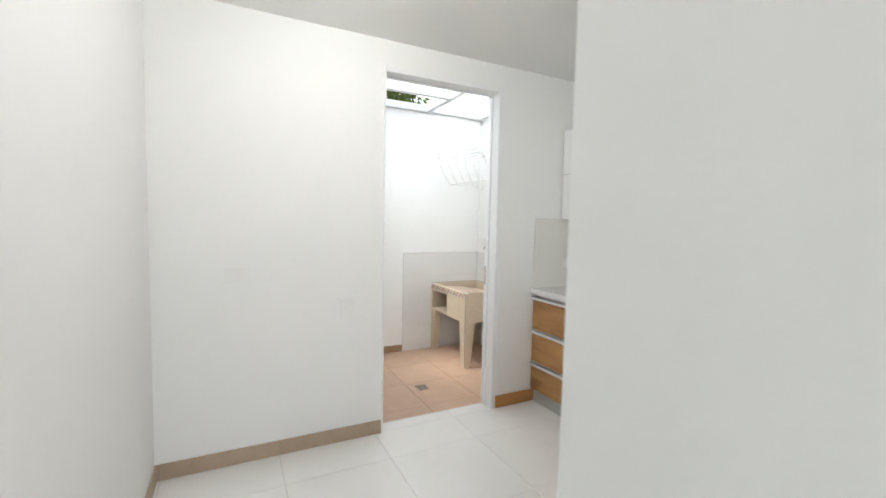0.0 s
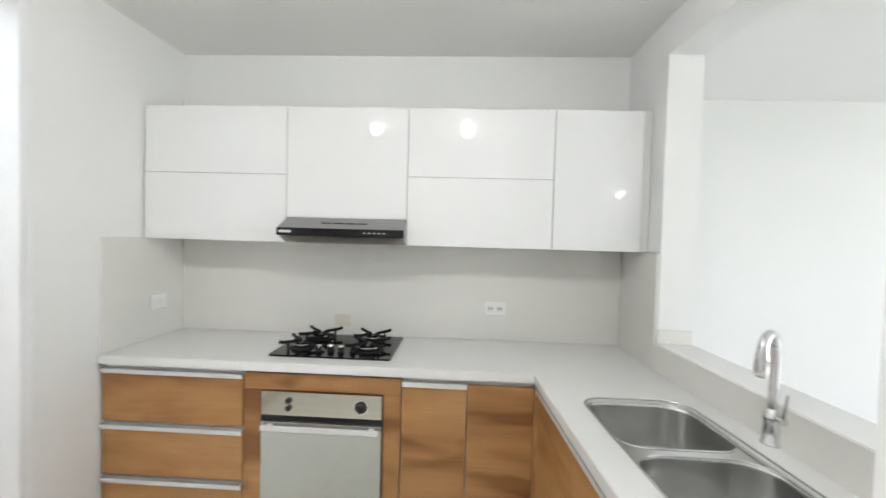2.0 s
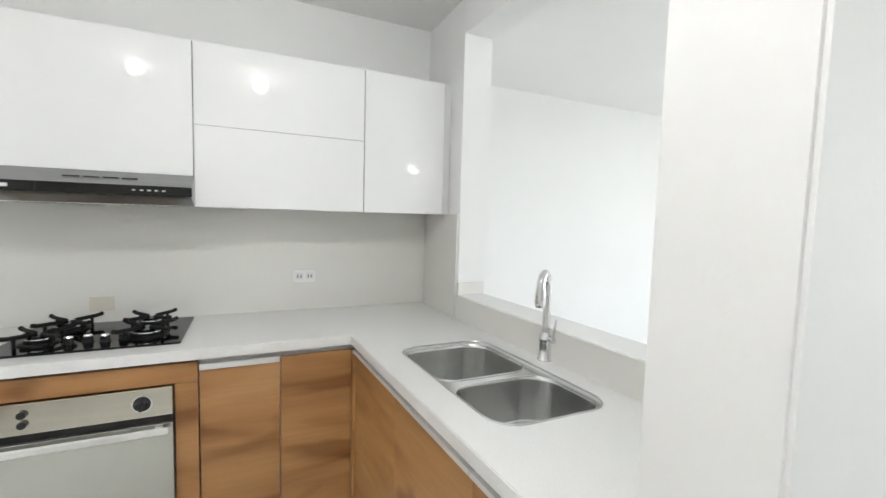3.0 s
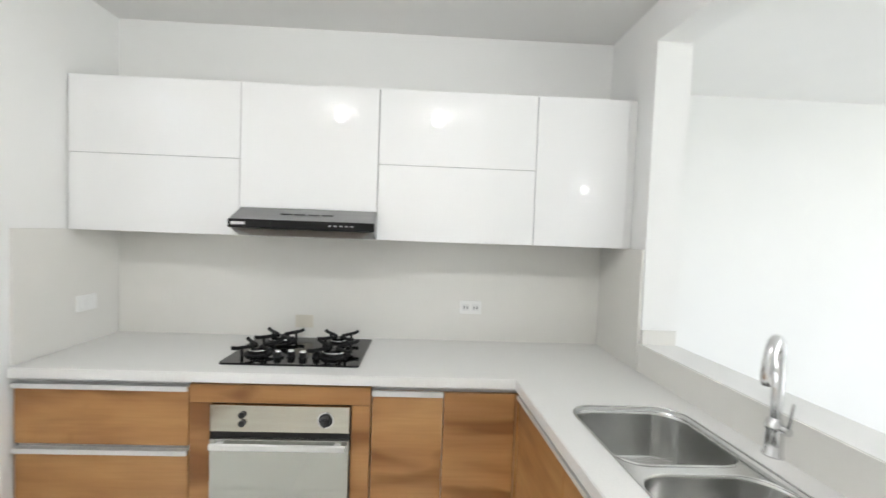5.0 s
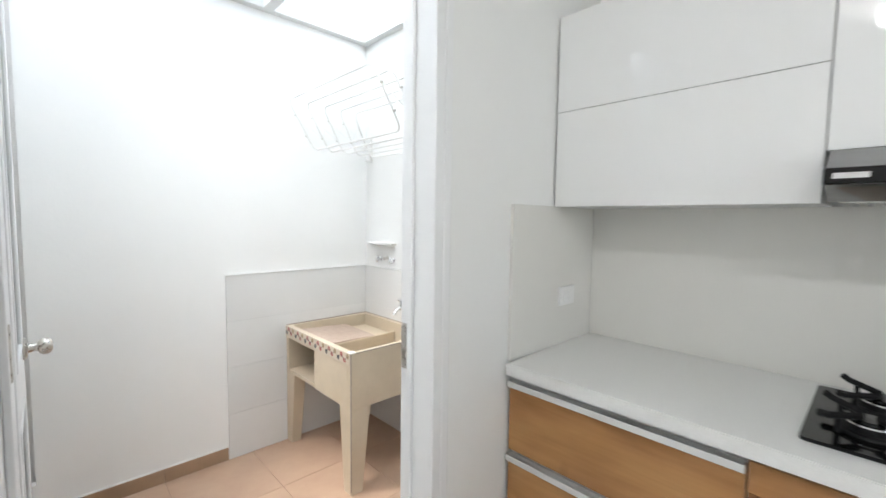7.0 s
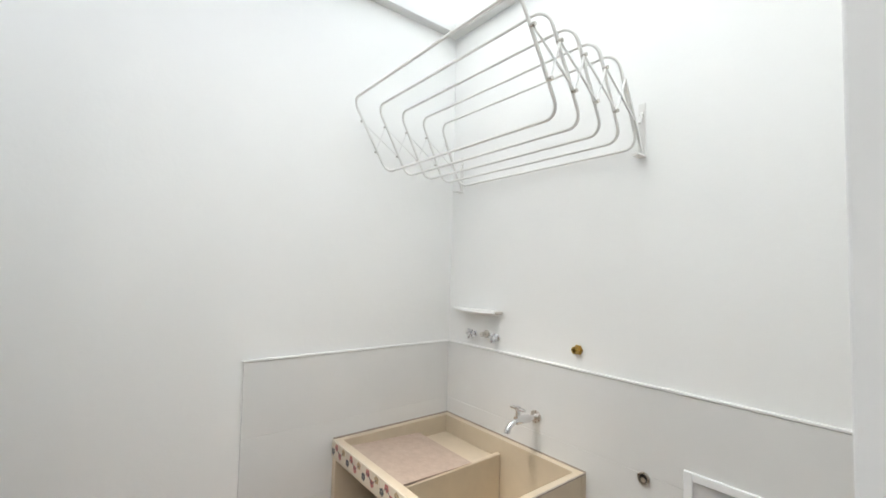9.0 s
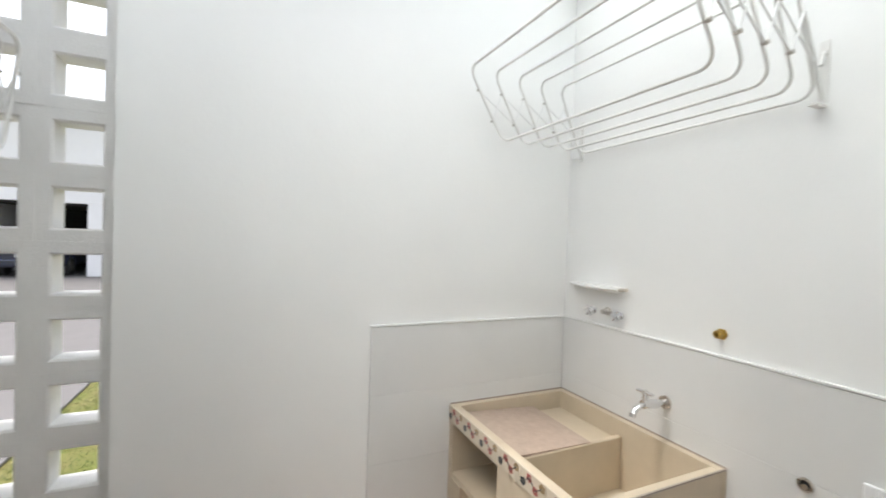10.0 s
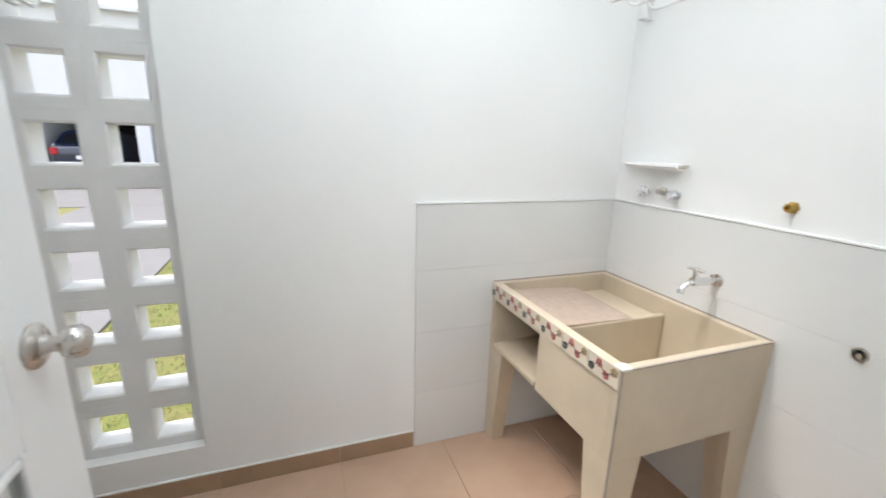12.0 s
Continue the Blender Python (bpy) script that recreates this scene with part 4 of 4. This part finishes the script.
def make_bib_tap():
    bx, by, bz = -1.158, LN - 0.0095, 0.834
    tap = thing("wall_tap", "chrome wall-mounted bib tap over the laundry sink", "tap", (bx, by, bz))
    part("flange", rod(bmesh.new(), (bx, by, bz), (bx, by - 0.008, bz), 0.024, 20), NICKEL, tap, "tarnished round flange", True)
    bm = rod(bmesh.new(), (bx, by - 0.006, bz), (bx, by - 0.05, bz), 0.010, 12)
    rod(bm, (bx, by - 0.045, bz), (bx - 0.012, by - 0.105, bz), 0.016, 12)
    tube(bm, [(bx - 0.010, by - 0.085, bz), (bx - 0.014, by - 0.115, bz - 0.006), (bx - 0.017, by - 0.135, bz - 0.018), (bx - 0.018, by - 0.143, bz - 0.032)], 0.010, 12)
    rod(bm, (bx - 0.018, by - 0.143, bz - 0.030), (bx - 0.0185, by - 0.145, bz - 0.040), 0.012, 12)
    rod(bm, (bx - 0.011, by - 0.095, bz + 0.01), (bx - 0.011, by - 0.095, bz + 0.04), 0.009, 12)
    part("body", bm, CHROME, tap, "", True)
    bm = rod(bmesh.new(), (bx - 0.045, by - 0.095, bz + 0.043), (bx + 0.023, by - 0.095, bz + 0.043), 0.006, 10)
    rod(bm, (bx - 0.011, by - 0.095, bz + 0.034), (bx - 0.011, by - 0.095, bz + 0.05), 0.010, 12)
    part("handle", bm, CHROME, tap, "short chrome bar handle", True)


make_bib_tap()
for vx, vz in ((-1.532, 1.108), (-1.385, 1.108)):
    v = thing("stop_valve", "chrome wall stop valve with cross handle", "valve", (vx, LN, vz), "pair of stop valves")
    part("flange", rod(bmesh.new(), (vx, LN, vz), (vx, LN - 0.006, vz), 0.017, 16), CHROME, v, "", True)
    cross_handle(v, (vx, LN - 0.03, vz), 0.024)
st = thing("pipe_stub", "tarnished metal pipe stub between the valves", "pipe", (-1.45, LN, 1.115))
part("flange", rod(bmesh.new(), (-1.45, LN, 1.115), (-1.45, LN - 0.005, 1.115), 0.018, 16), NICKEL, st)
part("pipe", rod(bmesh.new(), (-1.45, LN, 1.115), (-1.45, LN - 0.035, 1.115), 0.011, 12), NICKEL, st)

dish = thing("soap_holder", "white ceramic soap holder shelf on the laundry wall", "soap holder", (-1.50, LN, 1.21))
bm = bmesh.new()
for x, d, h in ((-1.665, 0.018, 0.010), (-1.60, 0.050, 0.014), (-1.50, 0.066, 0.020), (-1.42, 0.066, 0.022), (-1.375, 0.040, 0.018)):
    for y, z in ((-0.001, 1.215 + h * 0.5), (-d, 1.215 + h * 0.55), (-d - 0.004, 1.215), (-d * 0.7, 1.215 - h * 0.6), (-0.001, 1.215 - h * 0.9)):
        bm.verts.new((x, LN + y, z))
bm.verts.ensure_lookup_table()
for i in range(4):
    for j in range(5):
        a, b = 5 * i + j, 5 * i + (j + 1) % 5
        bm.faces.new([bm.verts[q] for q in (a, b, b + 5, a + 5)])
bm.faces.new([bm.verts[q] for q in range(5)])
bm.faces.new([bm.verts[q] for q in range(24, 19, -1)])
part("dish", bm, WPLAST, dish, "", True)
part("end_cap", rod(bmesh.new(), (-1.378, LN - 0.025, 1.214), (-1.340, LN - 0.020, 1.218), 0.007, 10), NICKEL, dish, "small tarnished metal end")

bv = thing("brass_outlet", "small brass threaded wall outlet", "pipe outlet", (-0.977, LN, 1.120))
part("fitting", lathe(bmesh.new(), [(0.001, 0), (0.019, 0), (0.019, 0.004), (0.011, 0.006), (0.011, 0.016), (0.014, 0.016), (0.014, 0.027), (0.008, 0.028), (0.006, 0.016), (0.001, 0.016)], 6, Matrix.Translation((-0.977, LN, 1.120)) @ Matrix.Rotation(radians(90), 4, "X")), BRASS, bv)
dv = thing("drain_outlet", "round metal washing machine drain in the wall", "drain", (-0.732, LN - 0.010, 0.765))
part("ring", lathe(bmesh.new(), [(0.012, 0.004), (0.020, 0.004), (0.0185, 0.010), (0.014, 0.010), (0.012, 0.004)], 24, Matrix.Translation((-0.732, LN - 0.010, 0.765)) @ Matrix.Rotation(radians(90), 4, "X")), NICKEL, dv, "", True)
# solid near-black disc painted as the shaded hole
part("cup", rod(bmesh.new(), (-0.732, LN - 0.012, 0.765), (-0.732, LN - 0.0155, 0.765), 0.013, 20), SHADE, dv)
part("stub", rod(bmesh.new(), (-0.730, LN - 0.015, 0.762), (-0.730, LN - 0.023, 0.762), 0.008, 12), CHROME, dv)

mb = thing("meter_box", "white framed recessed service box low on the wall", "service box", (-0.42, LN, 0.7))
part("frame", boxes(((-0.615, LN - 0.020, 0.55), (-0.590, LN - 0.0035, 0.835)), ((-0.23, LN - 0.020, 0.55), (-0.205, LN - 0.0035, 0.835)), ((-0.590, LN - 0.020, 0.812), (-0.23, LN - 0.0035, 0.835)), ((-0.590, LN - 0.020, 0.55), (-0.23, LN - 0.0035, 0.573)), bevel=0.002), TRIM, mb)
part("cover", boxes(((-0.590, LN - 0.0135, 0.573), (-0.23, LN - 0.0035, 0.812))), COVER, mb, "grey inset cover")

fd = thing("floor_drain", "small square metal floor drain grate", "drain", (-0.68, -1.2, LF))
part("frame", boxes(((-0.735, -1.25, LF), (-0.635, -1.235, LF + 0.004)), ((-0.735, -1.165, LF), (-0.635, -1.15, LF + 0.004)), ((-0.735, -1.235, LF), (-0.72, -1.165, LF + 0.004)), ((-0.65, -1.235, LF), (-0.635, -1.165, LF + 0.004))), NICKEL, fd)
for i in range(5):
    part("bar", boxes(((-0.718 + i * 0.014, -1.234, LF), (-0.711 + i * 0.014, -1.166, LF + 0.003))), NICKEL, fd)


# ---------- outside ----------
structure("ground", boxes(((-400, -400, -0.40), (400, 400, -0.12))), LAWN, "rough green and yellow lawn", "ground")
structure("pavement", boxes(((-10.0, -5.2, -0.119), (LW - 0.16, -2.80, -0.10)), bevel=0.004), PAVE, "pale concrete garden path", "pavement")
structure("road", boxes(((-24, -30, -0.119), (-10.05, 30, -0.105))), PAVE, "pale concrete parking court", "road")


def make_grass():
    rnd = random.Random(5)
    vs, fs = [], []
    for _ in range(30000):
        x, y = rnd.uniform(-5.55, -1.95), rnd.uniform(-5.5, -0.6)
        if y < -2.78:
            continue
        h, w, a = rnd.uniform(0.012, 0.035), 0.003, rnd.uniform(0, 6.28)
        lx, ly = rnd.uniform(-0.03, 0.03), rnd.uniform(-0.03, 0.03)
        i = len(vs)
        vs += [(x - w * math.cos(a), y - w * math.sin(a), -0.121), (x + w * math.cos(a), y + w * math.sin(a), -0.121), (x + lx, y + ly, -0.12 + h)]
        fs.append((i, i + 1, i + 2))
    me = bpy.data.meshes.new("grass")
    me.from_pydata(vs, [], fs)
    me.materials.append(BLADE)
    tagged(new("grass", me), "short patchy green lawn grass", "grass", "", "stuff")


make_grass()


def make_house():
    """White row house with deep carports, seen across the court."""
    x = -16.5
    hs = thing("row_house", "white rendered house front with dark open garages", "house", (x, -4, -0.1))
    part("wall", boxes(((x - 0.3, -15, 2.15), (x, 9, 4.8)), bevel=0.01), FACADE, hs)
    part("roof", boxes(((x - 5, -15.2, 4.8), (x + 0.25, 9.2, 4.92))), FACADE, hs)
    # shade inside the garages is put into the near-black wall and ceiling colour
    part("back_wall", boxes(((x - 5.2, -15, -0.1), (x - 5, 9, 4.8))), SHADE, hs)
    part("garage_ceiling", boxes(((x - 5, -15, 2.10), (x - 0.3, 9, 2.15))), SHADE, hs)
    part("garage_floor", boxes(((x - 5, -15, -0.104), (x - 0.3, 9, -0.09))), ROAD, hs)
    for y in (-15, -12, -9, -6, -3, 0, 3, 6, 8.6):
        part("pier", boxes(((x - 5, y, -0.1), (x, y + 0.4, 2.15)), bevel=0.01), FACADE, hs)
    return hs


make_house()


def make_car(paint, label):
    """A hatchback with its tail towards +x."""
    car = thing("parked_car", label, "car", (0, 0, 0))
    bm = bmesh.new()
    prof = [(-1.95, 0.28), (-2.0, 0.62), (-1.85, 0.80), (-0.85, 0.95), (-0.15, 1.40), (1.25, 1.45), (1.75, 1.02), (1.95, 0.95), (2.0, 0.55), (1.95, 0.28)]
    for s in (-1, 1):
        for x, z in prof:
            inset = 0.14 if z > 1.1 else 0.0
            bm.verts.new((x, s * (0.83 - inset), z))
    bm.verts.ensure_lookup_table()
    n = len(prof)
    bm.faces.new(bm.verts[:n])
    bm.faces.new(bm.verts[n:][::-1])
    for i in range(n):
        j = (i + 1) % n
        bm.faces.new((bm.verts[i], bm.verts[j], bm.verts[n + j], bm.verts[n + i]))
    bmesh.ops.bevel(bm, geom=list(bm.edges), offset=0.06, segments=3, affect="EDGES")
    body = part("body", bm, paint, car, "", True)
    bm = bmesh.new()
    q = [(1.33, 1.36), (1.74, 1.06)]
    vs = [bm.verts.new((q[0][0] + 0.02, -0.58, q[0][1])), bm.verts.new((q[0][0] + 0.02, 0.58, q[0][1])), bm.verts.new((q[1][0] + 0.02, 0.68, q[1][1])), bm.verts.new((q[1][0] + 0.02, -0.68, q[1][1]))]
    bmesh.ops.solidify(bm, geom=[bm.faces.new(vs)], thickness=0.01)
    part("rear_window", bm, CARGLASS, car)
    for s in (-1, 1):
        part("tail_light", boxes(((1.90, s * 0.74 - 0.09, 0.72), (2.02, s * 0.74 + 0.09, 0.92)), bevel=0.015), REDLENS, body)
        for x in (-1.2, 1.2):
            wh = part("wheel", rod(bmesh.new(), (x, s * 0.66, 0.31), (x, s * 0.84, 0.31), 0.31, 28), TYRE, car)
            part("rim", rod(bmesh.new(), (x, s * 0.83, 0.31), (x, s * 0.85, 0.31), 0.19, 20), NICKEL, wh)
    part("number_plate", boxes(((1.985, -0.2, 0.58), (2.01, 0.2, 0.69))), WPLAST, car)
    part("bumper", boxes(((1.90, -0.78, 0.32), (2.05, 0.78, 0.52)), bevel=0.04), paint, car)
    return car


car = make_car(CARBLUE, "dark blue hatchback parked in a garage")
car.matrix_world = pose(-18.2, -7.35, -0.09)
car2 = make_car(CARBLACK, "black hatchback parked in a garage")
car2.matrix_world = pose(-18.4, -4.35, -0.09)


def make_tree():
    """A leafy shrub tree behind the laundry wall whose crown hangs over the open roof strip."""
    rnd = random.Random(11)
    tr = thing("garden_tree", "leafy green tree leaning over the laundry wall", "tree", (-3.3, -0.2, -0.12))
    base = Vector((-3.3, -0.2, -0.12))
    bm = bmesh.new()
    fork = Vector((-3.15, -0.6, 2.3))
    tube(bm, [base, base + Vector((0.02, -0.08, 0.9)), base + Vector((0.1, -0.25, 1.7)), fork], 0.06, 10)
    part("trunk", bm, BARK, tr, "", True)
    limbs, leaves_v, leaves_f = bmesh.new(), [], []
    for i in range(46):
        tip = Vector((rnd.uniform(-3.2, -1.35), rnd.uniform(-1.75, -0.75), rnd.uniform(2.80, 3.45)))
        midp = fork.lerp(tip, 0.5) + Vector((rnd.uniform(-0.1, 0.1), rnd.uniform(-0.1, 0.1), 0.25))
        if midp.z < 2.85 and midp.x > -1.95:
            midp.z = 2.9
        tube(limbs, [fork, midp, tip], 0.010, 6)
        for k in range(85):
            u = rnd.random() ** 0.6
            p = (midp.lerp(tip, u) if u > 0.2 else fork.lerp(midp, 0.6 + u)) + Vector((rnd.gauss(0, 0.09), rnd.gauss(0, 0.09), rnd.gauss(0, 0.07)))
            if p.z < 2.74 and p.x > -1.95:
                p.z = 2.76 + rnd.random() * 0.1
            d = Vector((rnd.gauss(0, 1), rnd.gauss(0, 1), rnd.gauss(-0.3, 0.6))).normalized()
            s = d.cross(Vector((rnd.gauss(0, 1), rnd.gauss(0, 1), rnd.gauss(0, 1)))).normalized()
            l, w = rnd.uniform(0.04, 0.075), rnd.uniform(0.012, 0.02)
            up = d.cross(s) * 0.006
            j = len(leaves_v)
            leaves_v.extend([p, p + d * l * 0.45 + s * w + up, p + d * l, p + d * l * 0.45 - s * w + up])
            leaves_f.extend([(j, j + 1, j + 2), (j, j + 2, j + 3)])
    part("limb", limbs, BARK, tr, "", True)
    me = bpy.data.meshes.new("crown")
    me.from_pydata([tuple(v) for v in leaves_v], [], leaves_f)
    me.materials.append(LEAF)
    cr = new("crown", me)
    cr.parent = tr
    cr.matrix_parent_inverse = tr.matrix_world.inverted()
    return tr


make_tree()


# ---------- skirtings and tiles ----------
def pieces(parent, name, cells, mat, axis="z", bevel=0.0015):
    """Loose pieces from (lo, hi) boxes, alike sizes sharing one mesh."""
    cache = {}
    for lo, hi in cells:
        s = tuple(round(b - a, 4) for a, b in zip(lo, hi))
        if s not in cache:
            cache[s] = finish(name, box(bmesh.new(), [-v / 2 for v in s], [v / 2 for v in s], bevel, 1), mat)
        ob = new(name, cache[s])
        ob.parent = parent
        ob.matrix_parent_inverse = parent.matrix_world.inverted()
        ob.location = [(a + b) / 2 for a, b in zip(lo, hi)]


def spans(a, b, pitch, start):
    """Cuts a..b at start + k * pitch."""
    cuts = [a]
    k = math.floor((a - start) / pitch) + 1
    while start + k * pitch < b - 0.01:
        if start + k * pitch > a + 0.01:
            cuts.append(start + k * pitch)
        k += 1
    cuts.append(b)
    return list(zip(cuts, cuts[1:]))


J = 0.0008
cells = []
for a, b in spans(0.0, 7.6, 0.59, 0.32):
    for c, d in spans(-3.05, 0.0, 0.59, -1.845):
        cells.append(((a + J, c + J, -0.012), (b - J, d - J, 0.0)))
for a, b in spans(2.75, 7.6, 0.59, 0.32):
    for c, d in spans(-8.08, -3.05, 0.59, -1.845) + spans(0.0, 0.70, 0.59, -1.845):
        cells.append(((a + J, c + J, -0.012), (b - J, d - J, 0.0)))
for c, d in spans(DS, DN, 0.59, -1.845):
    cells.append(((WT + 0.02, c + J, -0.012), (-J, d - J, 0.0)))
pieces(floor, "tile", cells, FLOORT, bevel=0.0008)
G = 0.0008
pieces(laundry_floor, "tile", [((a + G, c + G, LF - 0.012), (b - G, d - G, LF)) for a, b in spans(LW, WT, 0.455, -0.80) for c, d in spans(LS, LN, 0.455, -1.31)], CLAY)

dado_w = thing("dado_west", "grey-white glazed dado tiles with fine joints", "wall tiles", (LW, -0.5, LF), kind="structure")
rows = [(LF, 0.222), (0.222, 0.502), (0.502, 0.775), (0.775, 1.045)]
pieces(dado_w, "tile", [((LW + 0.001, c + 0.0003, z0 + 0.0003), (LW + 0.010, d - 0.0003, z1 - 0.0003)) for z0, z1 in rows for c, d in spans(-0.984, LN - 0.011, 1.2, -0.984)], DADO, bevel=0.0005)
dado_n = thing("dado_north", "grey-white glazed dado tiles with fine joints", "wall tiles", (-0.9, LN, LF), kind="structure")
pieces(dado_n, "tile", [((a + 0.0003, LN - 0.010, z0 + 0.0003), (b - 0.0003, LN - 0.001, z1 - 0.0003)) for z0, z1 in rows for a, b in spans(LW + 0.001, WT - 0.001, 1.7, LW + 1.7)], DADO, bevel=0.0005)
cap = thing("dado_trim", "thin white plastic edging along the dado top", "trim", (LW, -0.5, 1.045), kind="structure")
part("strip", boxes(((LW + 0.001, -0.988, 1.046), (LW + 0.013, LN - 0.013, 1.054)), bevel=0.002), WPLAST, cap)
part("strip", boxes(((LW + 0.001, LN - 0.013, 1.046), (WT, LN - 0.001, 1.054)), bevel=0.002), WPLAST, cap)

base_l = thing("skirting_laundry", "brown ceramic laundry skirting tiles", "skirting", (LW, -1.7, LF), kind="structure")
pieces(base_l, "tile", [((LW + 0.001, c + G / 2, LF), (LW + 0.010, d - G / 2, 0.025)) for c, d in spans(LS, -0.988, 0.455, -1.31)], BASET)
pieces(base_l, "tile", [((a + G / 2, LS + 0.001, LF), (b - G / 2, LS + 0.010, 0.025)) for a, b in spans(LW + 0.011, WT, 0.455, -0.80)], BASET)
part("sealant", boxes(((LW + 0.001, LS + 0.011, 0.0255), (LW + 0.009, -0.990, 0.033)), bevel=0.002), WPLAST, base_l, "white sealant line")
base_k = thing("skirting_kitchen", "beige-brown kitchen skirting tiles", "skirting", (0, -2.4, 0), kind="structure")
pieces(base_k, "tile", [((0.001, c + G / 2, 0), (0.011, d - G / 2, 0.088)) for c, d in spans(-3.05, DS, 0.59, -1.845)], BASEK)
pieces(base_k, "tile", [((a + G / 2, -3.049, 0), (b - G / 2, -3.039, 0.088)) for a, b in spans(0.012, 2.75, 0.59, 0.32)], BASEK)
base_o = thing("skirting_wood", "orange stained wooden skirting beside the drawers", "skirting", (0, -0.73, 0), kind="structure")
part("board", boxes(((0.001, DN + 0.002, 0), (0.014, -0.535, 0.092)), bevel=0.003), BASEO, base_o)
